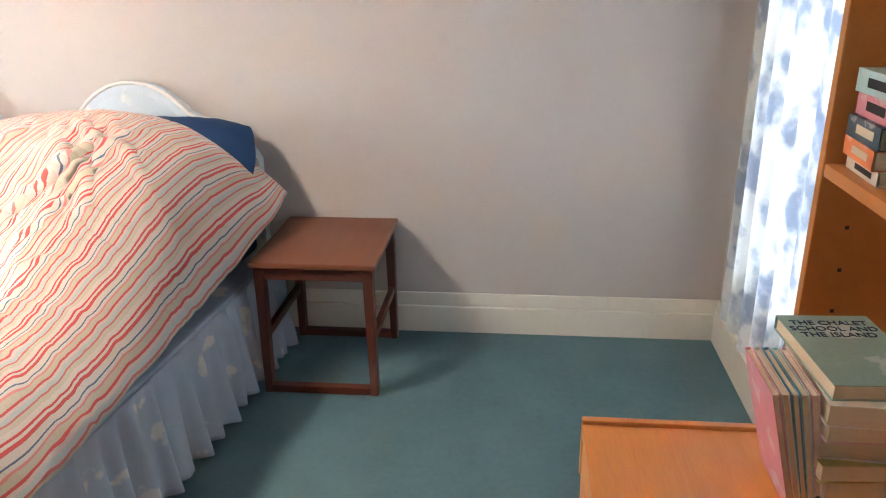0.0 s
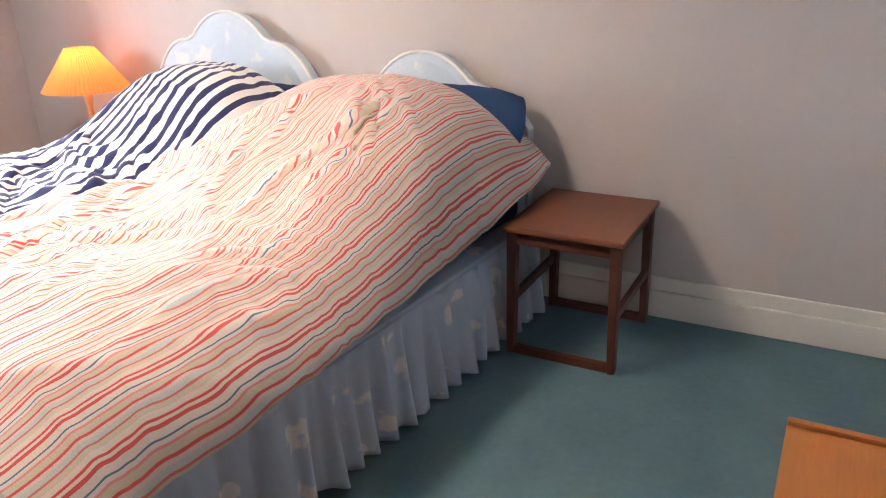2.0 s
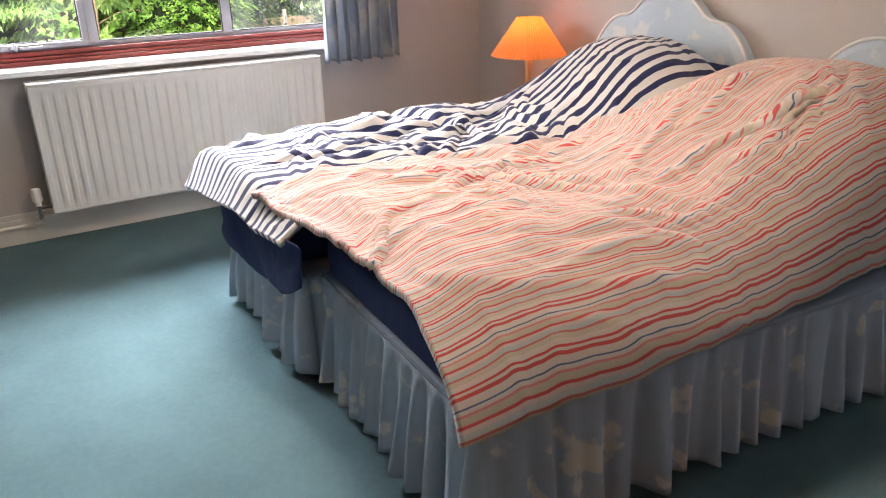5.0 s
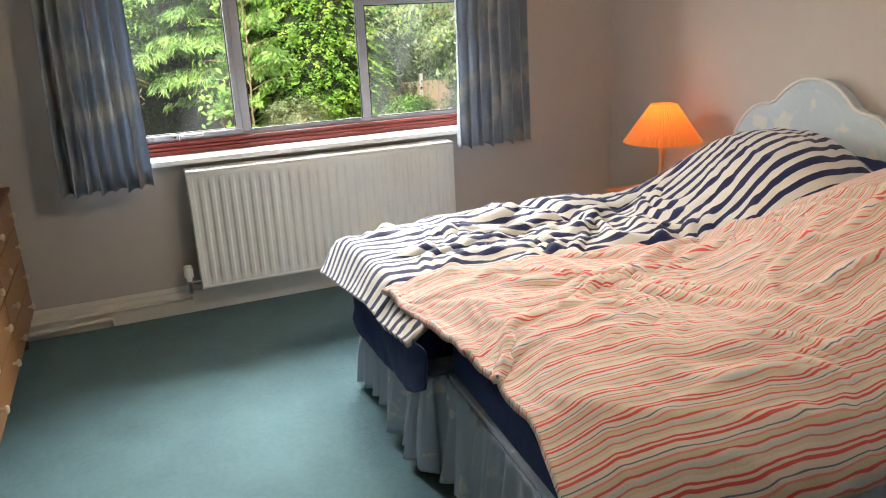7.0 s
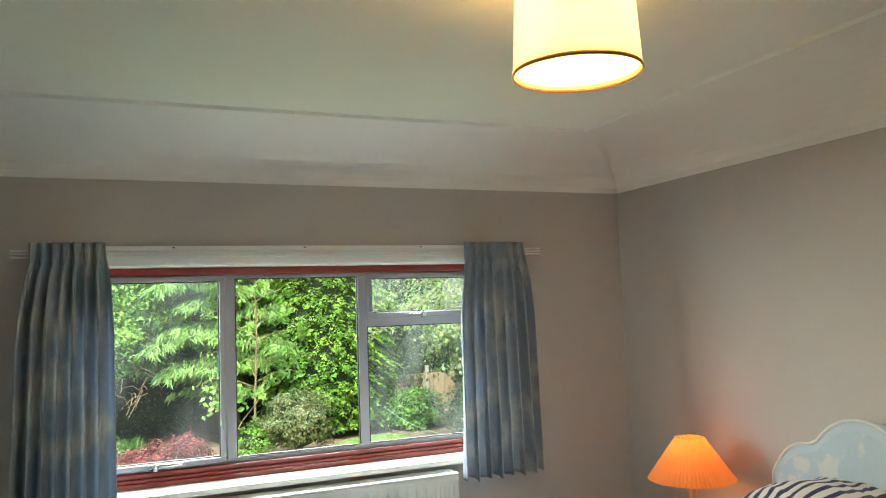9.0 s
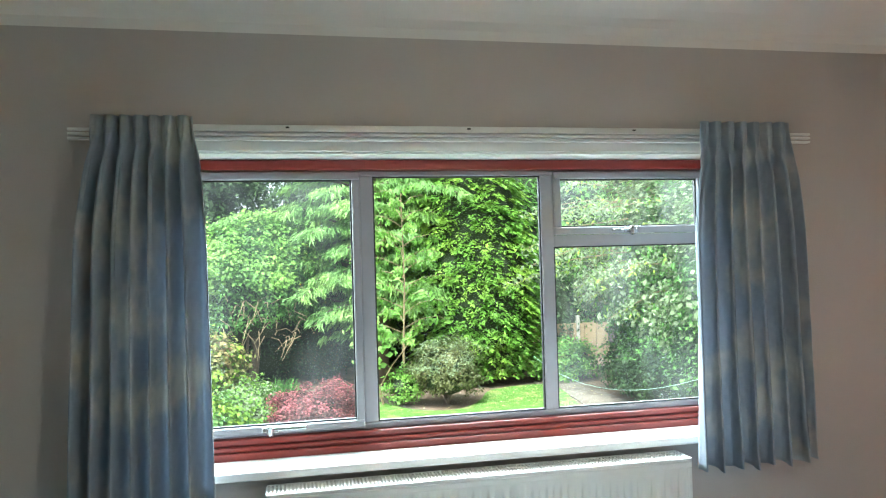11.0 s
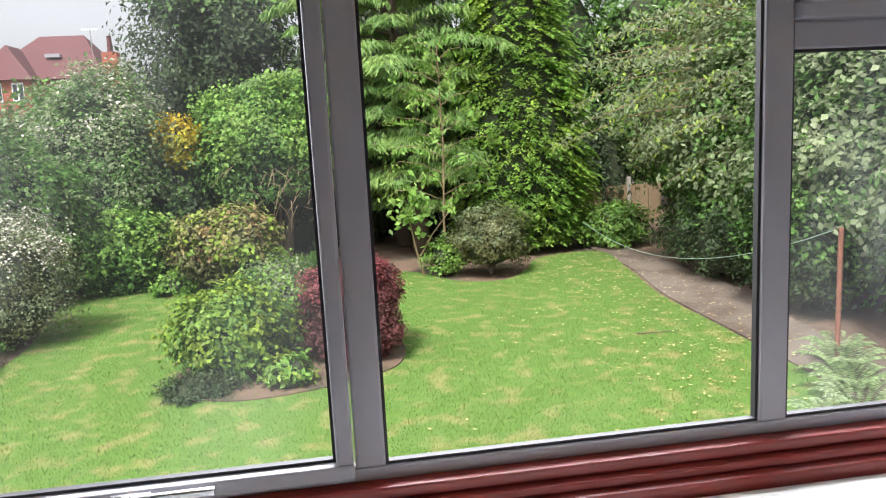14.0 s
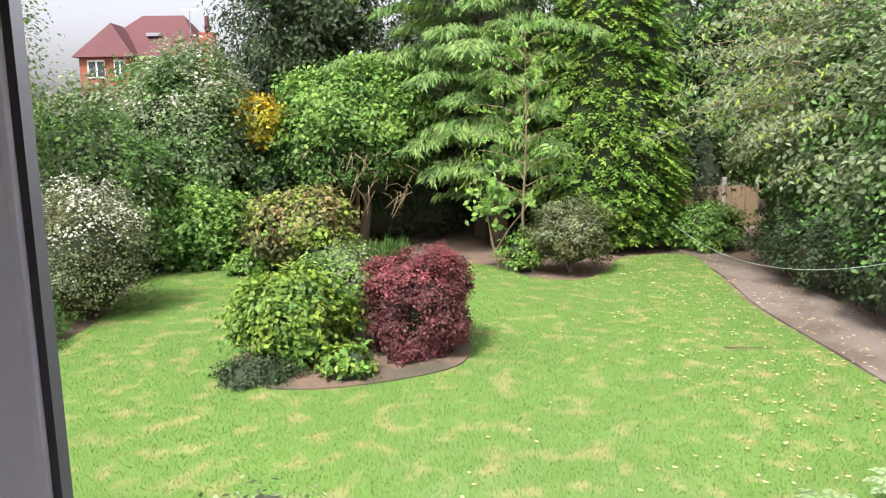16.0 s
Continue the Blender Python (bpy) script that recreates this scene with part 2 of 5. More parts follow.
def tube(bm, pts, radius, n=8):
    """A round rod along points; radius may taper as a pair."""
    r0, r1 = radius if isinstance(radius, tuple) else (radius, radius)
    rings, up = [], Vector((0.13, 0.21, 0.97))
    pts = [Vector(p) for p in pts]
    for i, p in enumerate(pts):
        d = (pts[min(i + 1, len(pts) - 1)] - pts[max(i - 1, 0)]).normalized()
        a = d.cross(up)
        a = (a if a.length > 0.05 else d.cross(Vector((1, 0, 0)))).normalized()
        b = d.cross(a)
        r = r0 + (r1 - r0) * i / max(1, len(pts) - 1)
        rings.append([bm.verts.new(p + r * (a * math.cos(2 * math.pi * k / n) + b * math.sin(2 * math.pi * k / n))) for k in range(n)])
    for a, b in zip(rings, rings[1:]):
        for k in range(n):
            bm.faces.new((a[k], a[(k + 1) % n], b[(k + 1) % n], b[k]))
    bm.faces.new(rings[0][::-1])
    bm.faces.new(rings[-1])
    return bm


def part(name, bm, mat, parent=None, label="", smooth=False):
    """Link a bmesh as one mesh object under a thing or a part."""
    me = bpy.data.meshes.new(name)
    bmesh.ops.recalc_face_normals(bm, faces=bm.faces[:])
    bm.to_mesh(me)
    bm.free()
    me.materials.append(mat)
    if smooth:
        for p in me.polygons:
            p.use_smooth = True
    ob = new(name, me)
    if parent:
        ob.parent = parent
    if label:
        ob["label"] = label
    return ob


def thing(name, label, category, group="", at=(0, 0, 0), kind=""):
    ob = new(name)
    ob.location = at
    return tagged(ob, label, category, group, kind)


def box_part(name, lo, hi, mat, parent=None, bevel=0.003, label=""):
    return part(name, slab(bmesh.new(), lo, hi, bevel), mat, parent, label)


def structure(name, lo, hi, mat, label="", bevel=0.0):
    return tagged(box_part(name, lo, hi, mat, None, bevel), label, "", "", "structure")


def sheet(name, fn, nu, nv, mat, parent=None, uv=None, smooth=True, thick=0.0, label=""):
    """A grid surface fn(s, t) with s, t in 0..1; uv(s, t) gives the cloth's own metres."""
    st = [(i / nu, j / nv) for j in range(nv + 1) for i in range(nu + 1)]
    verts = [tuple(fn(s, t)) for s, t in st]
    faces = [(j * (nu + 1) + i, j * (nu + 1) + i + 1, (j + 1) * (nu + 1) + i + 1, (j + 1) * (nu + 1) + i) for j in range(nv) for i in range(nu)]
    me = bpy.data.meshes.new(name)
    me.from_pydata(verts, [], faces)
    if uv:
        layer = me.uv_layers.new(name="cloth")
        for lp in me.loops:
            layer.data[lp.index].uv = uv(*st[lp.vertex_index])
    me.materials.append(mat)
    for p in me.polygons:
        p.use_smooth = smooth
    ob = new(name, me)
    if thick:
        mod = ob.modifiers.new("thickness", "SOLIDIFY")
        mod.thickness, mod.offset = thick, -1
    if parent:
        ob.parent = parent
    if label:
        ob["label"] = label
    return ob


def fbm(x, y, z=0.0, octaves=4):
    return noise.fractal(Vector((x, y, z)), 1.0, 2.0, octaves)


def ease(a, b, x):
    k = min(1, max(0, (x - a) / (b - a)))
    return k * k * (3 - 2 * k)


# ---- the room ----
RX, RY, COVE, CEIL = 4.63, -3.80, 2.198, 2.395
WY0, WY1, WZ0, WZ1 = -2.89, -0.83, 0.80, 1.83
structure("floor", (-0.02, RY, -0.2), (RX + 0.02, 0.02, 0), M["carpet"], "worn teal blue fitted carpet")
bm = bmesh.new()
slab(bm, (-0.27, RY - 0.2, -0.25), (0, WY0, 2.6))
slab(bm, (-0.27, WY1, -0.25), (0, 0.2, 2.6))
slab(bm, (-0.27, WY0, -0.25), (0, WY1, WZ0))
slab(bm, (-0.27, WY0, WZ1), (0, WY1, 2.6))
tagged(part("wall_west", bm, M["wall"]), "mauve grey painted wall with a wide window", kind="structure")
structure("wall_north", (0, 0, -0.2), (RX, 0.2, 2.6), M["wall"], "mauve grey painted wall behind the beds")
structure("wall_south", (0, RY - 0.2, -0.2), (RX, RY, 2.6), M["wall"], "mauve grey painted plain wall")
SY0, SY1 = -1.75, -0.30
bm = bmesh.new()
slab(bm, (RX, RY - 0.2, -0.2), (RX + 0.25, SY0, 2.6))
slab(bm, (RX, SY1, -0.2), (RX + 0.25, 0.2, 2.6))
slab(bm, (RX, SY0, -0.2), (RX + 0.25, SY1, 0.45))
slab(bm, (RX, SY0, 2.02), (RX + 0.25, SY1, 2.6))
tagged(part("wall_east", bm, M["wall"]), "painted wall with a curtained side window", kind="structure")

# coved ceiling in one mesh: concave cove on four sides, small bead, flat middle
bm = bmesh.new()
INSET = 0.60
levels = [(INSET * (1 - math.cos(a)) ** 1.0, COVE + (CEIL - COVE) * math.sin(a) ** 0.9) for a in [i * math.pi / 2 / 12 for i in range(13)]]
levels += [(INSET + 0.005, CEIL - 0.010), (INSET + 0.028, CEIL - 0.011), (INSET + 0.037, CEIL + 0.002)]
rings = []
for d, z in levels:
    rings.append([bm.verts.new(p) for p in ((d, RY + d, z), (RX - d, RY + d, z), (RX - d, -d, z), (d, -d, z))])
for a, b in zip(rings, rings[1:]):
    for i in range(4):
        bm.faces.new((a[i], b[i], b[(i + 1) % 4], a[(i + 1) % 4]))
bm.faces.new(rings[-1])
tagged(part("ceiling", bm, M["ceiling"]), "cream painted ceiling with a deep plaster cove", kind="structure")
structure("roof_slab", (-0.3, RY - 0.3, 2.6), (RX + 0.3, 0.3, 2.7), M["ceiling"], "closed loft above the room")

for nm, lo, hi in (("baseboard_north", (0.02, -0.02, 0), (RX, -0.001, 0.106)), ("baseboard_west", (0.001, RY, 0), (0.02, -0.02, 0.12)),
                   ("baseboard_east", (RX - 0.02, RY, 0), (RX - 0.001, -0.02, 0.135)), ("baseboard_south", (0.02, RY + 0.001, 0), (RX - 0.02, RY + 0.02, 0.135))):
    ob = structure(nm, lo, hi, M["trim"], "cream painted skirting board", 0.004)
    lo2, hi2 = list(lo), list(hi)
    lo2[2], hi2[2] = hi[2] + 0.001, hi[2] + (0.054 if "north" in nm else 0.026)
    if "west" in nm:
        hi2[0] = 0.013
    elif "north" in nm:
        lo2[1] = -0.013
    elif "east" in nm:
        lo2[0] = RX - 0.013
    else:
        hi2[1] = RY + 0.013
    box_part("moulding", lo2, hi2, M["trim"], ob, 0.005)

# main window: white aluminium frame in a red-stained timber surround
win = thing("window_1", "white framed three-light window in red timber", "window", kind="structure")
GX = -0.18
fr = part("timber_surround", slab(slab(slab(bmesh.new(), (-0.24, WY0, 1.772), (-0.125, WY1, 1.806), 0.004), (-0.24, WY0, WZ0), (-0.125, WY0 + 0.022, 1.771), 0.003), (-0.24, WY1 - 0.03, WZ0), (-0.125, WY1, 1.771), 0.003), M["mahogany"], win, "red-stained hardwood surround")
for k, (x1, z0, z1) in enumerate(((-0.135, 0.845, 0.866), (-0.118, 0.829, 0.844), (-0.100, 0.8005, 0.828))):
    box_part("timber_sill_step", (-0.24, WY0 + 0.022, z0), (x1, WY1 - 0.03, z1), M["mahogany"], win, 0.004)
structure("window_soffit", (-0.24, WY0, 1.808), (-0.002, WY1, WZ1), M["sill"], "white painted soffit above the window", 0.002)
y0, y1, z0, z1 = WY0 + 0.022, WY1 - 0.03, 0.866, 1.771
bars = [((y0, z0), (y1, 0.888)), ((y0, 1.752), (y1, z1)), ((y0, 0.888), (-2.855, 1.752)), ((-0.878, 0.888), (y1, 1.752)),
        ((-2.205, 0.888), (-2.159, 1.752)), ((-1.538, 0.888), (-1.490, 1.752)), ((-1.490, 1.488), (-0.878, 1.530))]
for (a0, b0), (a1, b1) in bars:
    box_part("frame_bar", (-0.190, a0, b0), (-0.162, a1, b1), M["alu"], win, 0.004)



def pane(a0, a1, b0, b1, mat=M["glass"]):
    p = box_part("pane", (GX - 0.006, a0 - 0.004, b0 - 0.004), (GX - 0.002, a1 + 0.004, b1 + 0.004), mat, win, 0)
    p.visible_shadow = False
    bm = bmesh.new()
    w = 0.005
    for lo, hi in (((a0, b0), (a1, b0 + w)), ((a0, b1 - w), (a1, b1)), ((a0, b0 + w), (a0 + w, b1 - w)), ((a1 - w, b0 + w), (a1, b1 - w))):
        slab(bm, (GX - 0.001, lo[0], lo[1]), (GX + 0.012, hi[0], hi[1]))
    part("glazing_gasket", bm, M["gasket"], win)


def sash_bars(a0, a1, b0, b1, w):
    for lo, hi in (((a0, b0), (a1, b0 + w)), ((a0, b1 - w), (a1, b1)), ((a0, b0 + w), (a0 + w, b1 - w)), ((a1 - w, b0 + w), (a1, b1 - w))):
        box_part("sash_bar", (-0.190, lo[0], lo[1]), (-0.150, hi[0], hi[1]), M["alu"], win, 0.005)


sash_bars(-2.853, -2.207, 0.874, 1.768, 0.027)
sash_bars(-1.489, -0.876, 1.532, 1.766, 0.027)
pane(-2.826, -2.234, 0.901, 1.741, M["hazy"])
pane(-2.159, -1.538, 0.888, 1.752)
pane(-1.490, -0.878, 0.888, 1.488, M["milky"])
pane(-1.462, -0.903, 1.559, 1.739, M["milky"])


def casement_handle(y, z, length):
    bm = bmesh.new()
    slab(bm, (-0.146, y - 0.028, z - 0.009), (-0.140, y + 0.028, z + 0.009), 0.002)
    turned(bm, [(0.004, -0.02), (0.012, -0.016), (0.013, 0.008), (0.006, 0.014)], (-0.130, y, z), 12)
    slab(bm, (-0.136, y, z - 0.001), (-0.126, y + length, z + 0.011), 0.003)
    part("handle", bm, M["chrome"], win, "dull metal casement handle")


casement_handle(-2.53, 0.890, 0.12)
casement_handle(-1.19, 1.545, 0.0)
part("stay", slab(bmesh.new(), (-0.140, -1.27, 1.541), (-0.130, -1.17, 1.549), 0.002), M["chrome"], win)
structure("window_sill", (-0.099, WY0 + 0.002, 0.778), (0.062, WY1 - 0.002, 0.806), M["sill"], "glossy white painted window board", 0.006)

rail = thing("curtain_rail", "white curtain track on a painted batten", "curtain rail")
box_part("batten", (0.001, -2.98, 1.862), (0.026, -0.72, 1.898), M["sill"], rail, 0.003)
box_part("batten_lower", (0.001, -2.98, 1.815), (0.018, -0.72, 1.861), M["white_metal"], rail, 0.002)
for z in (1.848, 1.862, 1.876):
    box_part("track", (0.030, -3.10, z - 0.004), (0.052, -0.56, z + 0.004), M["white_metal"], rail, 0.0015)
for y in (-2.45, -1.85, -1.25):
    part("screw", turned(bmesh.new(), [(0.006, 0), (0.006, 0.004)], (0.030, y, 1.887), 8), M["gasket"], rail)


def curtain(name, label, top, bottom, ztop, zbot, x, pleats, mat, group, depth=0.046, bend=0.0):
    """Pinch-pleated curtain: top and bottom are (y0, y1)."""
    c = thing(name, label, "curtain", group)
    seed = pleats * 3.7 + top[0]

    def fn(s, t):
        z = ztop + (zbot - ztop) * t
        head = 1 - ease(0.03, 0.12, t)
        w = ease(0, 0.35, t)
        a0, a1 = top[0] + (bottom[0] - top[0]) * (0.5 * t + 0.5 * w), top[1] + (bottom[1] - top[1]) * (0.5 * t + 0.5 * w)
        warp = s + 0.016 * math.sin(9 * s + seed) * t + 0.012 * noise.noise(Vector((s * 6, t * 1.5, seed)))
        ph = warp * pleats * 2 * math.pi
        amp = depth * (0.75 + 0.5 * noise.noise(Vector((s * 5, 3.1, seed)))) * (0.7 + 0.4 * t) * (1 - 0.6 * math.exp(-((t - 0.10) / 0.03) ** 2))
        wave = math.sin(ph)
        fold = math.copysign(abs(wave) ** 0.7, wave) + 0.3 * math.sin(2 * ph + 1.3 + 2 * t) + 0.35 * noise.noise(Vector((s * 22, t * 2.0, seed)))
        y = a0 + (a1 - a0) * warp + 0.016 * math.cos(ph + 0.6) * (1 - head)
        return (x + amp * fold * (1 - 0.45 * head) + bend * t, y, z + 0.006 * math.sin(ph * 0.5) * t)

    sheet("drape", fn, 220, 60, mat, c, thick=0.003)
    return c


curtain("curtain", "blue floral pinch-pleat curtain drawn open", (-3.015, -2.73), (-3.09, -2.70), 1.905, 0.705, 0.12, 7, M["curtain"], "bedroom window curtains", bend=0.03)
curtain("curtain", "blue floral pinch-pleat curtain drawn open", (-1.045, -0.70), (-1.115, -0.665), 1.905, 0.715, 0.12, 7, M["curtain"], "bedroom window curtains", bend=0.03)

# side window, behind a toile curtain
side = thing("window_2", "white framed side window behind the curtain", "window", kind="structure")
for lo, hi in (((SY0, 0.45), (SY1, 0.51)), ((SY0, 1.96), (SY1, 2.02)), ((SY0, 0.51), (SY0 + 0.06, 1.96)), ((SY1 - 0.06, 0.51), (SY1, 1.96))):
    box_part("frame_bar", (RX + 0.08, lo[0], lo[1]), (RX + 0.14, hi[0], hi[1]), M["alu"], side, 0.004)
p = box_part("pane", (RX + 0.10, SY0 + 0.06, 0.51), (RX + 0.105, SY1 - 0.06, 1.96), M["glass"], side, 0)
p.visible_shadow = False
curtain("curtain", "white curtain printed with a blue toile", (-1.75, -0.17), (-1.75, -0.17), 2.12, 0.19, RX - 0.036, 14, M["toile"], "side window curtains", depth=0.020)

# radiator
rad = thing("radiator", "white fluted panel radiator under the window", "radiator")
RXF = 0.150
A0, A1, B0, B1 = -2.54, -1.137, 0.16, 0.757


def flutes(s, t):
    y = A0 + 0.012 + (A1 - A0 - 0.024) * s
    z = B0 + 0.012 + (B1 - 0.03 - B0 - 0.012) * t
    ph = (s * 28) % 1
    g = ease(0.18, 0.30, ph) * (1 - ease(0.70, 0.82, ph))
    edge = ease(0.03, 0.08, t) * (1 - ease(0.92, 0.97, t))
    return (RXF - 0.011 * g * edge, y, z)


sheet("front_panel", flutes, 336, 26, M["white_metal"], rad)
bm = bmesh.new()
slab(bm, (RXF - 0.020, A0, B0), (RXF + 0.002, A1, B0 + 0.012), 0.002)
slab(bm, (RXF - 0.020, A0, B1 - 0.032), (RXF + 0.003, A1, B1 - 0.012), 0.003)
slab(bm, (RXF - 0.020, A0, B0 + 0.012), (RXF + 0.002, A0 + 0.013, B1 - 0.032), 0.002)
slab(bm, (RXF - 0.020, A1 - 0.013, B0 + 0.012), (RXF + 0.002, A1, B1 - 0.032), 0.002)
part("rim", bm, M["white_metal"], rad)
box_part("back_panel", (0.045, A0 + 0.01, B0 + 0.01), (0.060, A1 - 0.01, B1 - 0.02), M["white_metal"], rad, 0.003)
for y in (A0, A1 - 0.004):
    box_part("side_panel", (0.040, y, B0 + 0.02), (RXF - 0.021, y + 0.004, B1 - 0.012), M["white_metal"], rad, 0.001)
bm = bmesh.new()
slab(bm, (0.040, A0, B1 - 0.011), (0.052, A1, B1))
slab(bm, (RXF - 0.012, A0, B1 - 0.011), (RXF + 0.002, A1, B1))
for i in range(118):
    y = A0 + (A1 - A0) * i / 117.0
    slab(bm, (0.052, y - 0.0028, B1 - 0.009), (RXF - 0.012, y + 0.0028, B1 - 0.001))
for x in (0.074, 0.096, 0.118):
    slab(bm, (x - 0.002, A0, B1 - 0.008), (x + 0.002, A1, B1 - 0.0004))
part("top_grille", bm, M["white_metal"], rad, "slotted white top grille")
bm = bmesh.new()
turned(bm, [(0.012, -0.02), (0.014, 0.0), (0.022, 0.004), (0.023, 0.045), (0.019, 0.062), (0.008, 0.064)], (0.10, -2.595, 0.215), 20)
part("thermostat_valve", bm, M["sill"], rad, "white thermostatic valve")
bm = bmesh.new()
tube(bm, [(0.10, -2.595, 0.20), (0.10, -2.595, 0.13)], 0.010, 10)
tube(bm, [(0.10, -2.595, 0.185), (0.10, -2.535, 0.185)], 0.010, 10)
part("valve_body", bm, M["chrome"], rad)
pipe = thing("heating_pipe", "cream painted heating pipes along the skirting", "pipe")
part("feed", tube(bmesh.new(), [(0.10, -2.595, 0.14), (0.10, -2.60, 0.105), (0.045, -2.62, 0.092), (0.034, -2.68, 0.09), (0.034, -3.3, 0.082), (0.034, -3.78, 0.08)], 0.009, 10), M["trim"], pipe, smooth=True)
part("return", tube(bmesh.new(), [(0.028, -2.98, 0.01), (0.034, -2.985, 0.045), (0.045, -3.02, 0.052), (0.048, -3.3, 0.045), (0.048, -3.78, 0.04)], 0.011, 10), M["trim"], pipe, smooth=True)

# ---- the beds ----
def bed(x0, x1, hc, htop, label, sheet_drop, askew):
    b = thing("divan_bed", label, "bed", "two divans pushed together")
    ya, yb = -2.02, -0.10
    box_part("divan_base", (x0 + 0.015, ya + 0.015, 0.06), (x1 - 0.015, yb, 0.335), M["navy"], b, 0.01)
    box_part("platform_cover", (x0, ya, 0.336), (x1, yb, 0.364), M["valance"], b, 0.012, "pale blue cotton platform")
    for fx in (x0 + 0.1, x1 - 0.1):
        for fy in (ya + 0.1, yb - 0.1):
            part("foot", turned(bmesh.new(), [(0.02, 0), (0.025, 0.06)], (fx, fy, 0), 12), M["gasket"], b)
    # gathered skirt round the sides and the foot
    path = [(x0, yb), (x0, ya), (x1, ya), (x1, yb)]
    legs = [math.dist(p, q) for p, q in zip(path, path[1:])]
    total = sum(legs)

    def skirt(s, t):
        d = s * total
        k = 0
        while k < 2 and d > legs[k]:
            d -= legs[k]
            k += 1
        p, q = path[k], path[k + 1]
        f = d / legs[k]
        ux, uy = (q[0] - p[0]) / legs[k], (q[1] - p[1]) / legs[k]
        nx, ny = uy, -ux
        if k == 0:
            nx, ny = -1, 0
        elif k == 1:
            nx, ny = 0, -1
        else:
            nx, ny = 1, 0
        dd = s * total
        fold = noise.noise(Vector((dd * 13, 0.7 * t, x0))) + 0.6 * math.sin(dd * 74 + 3 * noise.noise(Vector((dd * 3, 0, x0 + 5))))
        fine = noise.noise(Vector((dd * 55, 1.5 * t, x0 + 9))) * max(0, 1 - 3 * t)
        out = 0.004 + 0.030 * t + 0.036 * fold * t ** 0.5 + 0.004 * fine + 0.010 * t ** 0.4 * math.sin(dd * 118 + 5 * noise.noise(Vector((dd * 4, 0, x0 + 2)))) * (0.6 + noise.noise(Vector((dd * 7, 4, x0))))
        corner = min(1, min(d, legs[k] - d) / 0.05) if 0 < s < 1 else 1
        z = 0.352 - 0.325 * t + 0.010 * noise.noise(Vector((dd * 4, 2, x0))) * t
        return (p[0] + ux * d + nx * out, p[1] + uy * d + ny * out, z)

    sheet("valance", skirt, 900, 16, M["valance"], b, thick=0.002, label="gathered pale blue floral frill")
    bm = slab(bmesh.new(), (x0 + 0.03, ya + 0.002, 0.365), (x1 - 0.07, yb, 0.49), 0.036, 4)
    part("mattress", bm, M["navy"], b, "mattress in a navy fitted sheet", True)
    if sheet_drop:
        def drop(s, t):
            x = x0 + 0.01 + (x1 - x0 + 0.085) * s
            low = 0.265 - 0.03 * math.sin(math.pi * s) + 0.10 * s ** 5 + 0.006 * fbm(s * 4, 1.2)
            return (x, -2.062 - 0.014 * fbm(s * 4, t * 1.5) - 0.010 * math.sin(s * 9) * t, 0.49 + (low - 0.49) * t)
        sheet("hanging_sheet", drop, 60, 14, M["navy"], b, thick=0.003, label="navy sheet hanging over the foot")
    # the divan stands a little askew to its headboard
    turn = Matrix.Translation(((x0 + x1) / 2, yb, 0)) @ pose(0, 0, 0, 0, 0, askew) @ Matrix.Translation((-(x0 + x1) / 2, -yb, 0))
    for piece in b.children:
        piece.data.transform(turn)
    # shaped headboard: dome, notches and round shoulders
    half = []
    for i in range(25):
        d = i / 24 * 0.435
        if d < 0.20:
            z = htop - 0.105 * (d / 0.20) ** 2.2
        elif d < 0.24:
            z = htop - 0.105 - 0.018 * (d - 0.20) / 0.04
        else:
            k = (d - 0.24) / 0.195
            z = htop - 0.123 - 0.145 * k ** 2.4
        half.append((d, z))
    top = [(hc - d, z) for d, z in half[::-1]] + [(hc + d, z) for d, z in half[1:]]
    bm = bmesh.new()
    outline = [(hc - 0.435, 0.30)] + top + [(hc + 0.435, 0.30)]
    front = [bm.verts.new((x, -0.075, z)) for x, z in outline]
    back = [bm.verts.new((x, -0.022, z)) for x, z in outline]
    inner = [bm.verts.new((hc + (x - hc) * 0.93, -0.092, 0.30 + (z - 0.30) * 0.955)) for x, z in outline]
    bm.faces.new(inner)
    bm.faces.new(back[::-1])
    for a, c in ((front, back), (inner, front)):
        for i in range(len(a)):
            j = (i + 1) % len(a)
            bm.faces.new((a[i], a[j], c[j], c[i]))
    hb = part("headboard", bm, M["headboard"], b, "shaped pale blue padded headboard")
    part("piping", tube(bmesh.new(), [(x, -0.078, z + 0.004) for x, z in outline], 0.007, 6), M["piping"], hb, smooth=True)
    for dx in (-0.25, 0.25):
        box_part("strut", (hc + dx - 0.03, -0.099, 0.07), (hc + dx + 0.03, -0.0955, 0.29), M["pine_dark"], b, 0.001)
    return b


bed(1.255, 2.02, 1.56, 1.085, "single divan with a pale blue skirt and navy sheet", True, -1.9)
bed(2.115, 3.03, 2.53, 0.948, "single divan with a pale blue skirt, pushed alongside", False, -4.3)


def crease(x, y, z):
    """A sharp fold line where the noise crosses zero."""
    return max(0.0, 1 - 3.2 * abs(noise.noise(Vector((x, y, z))))) ** 1.6


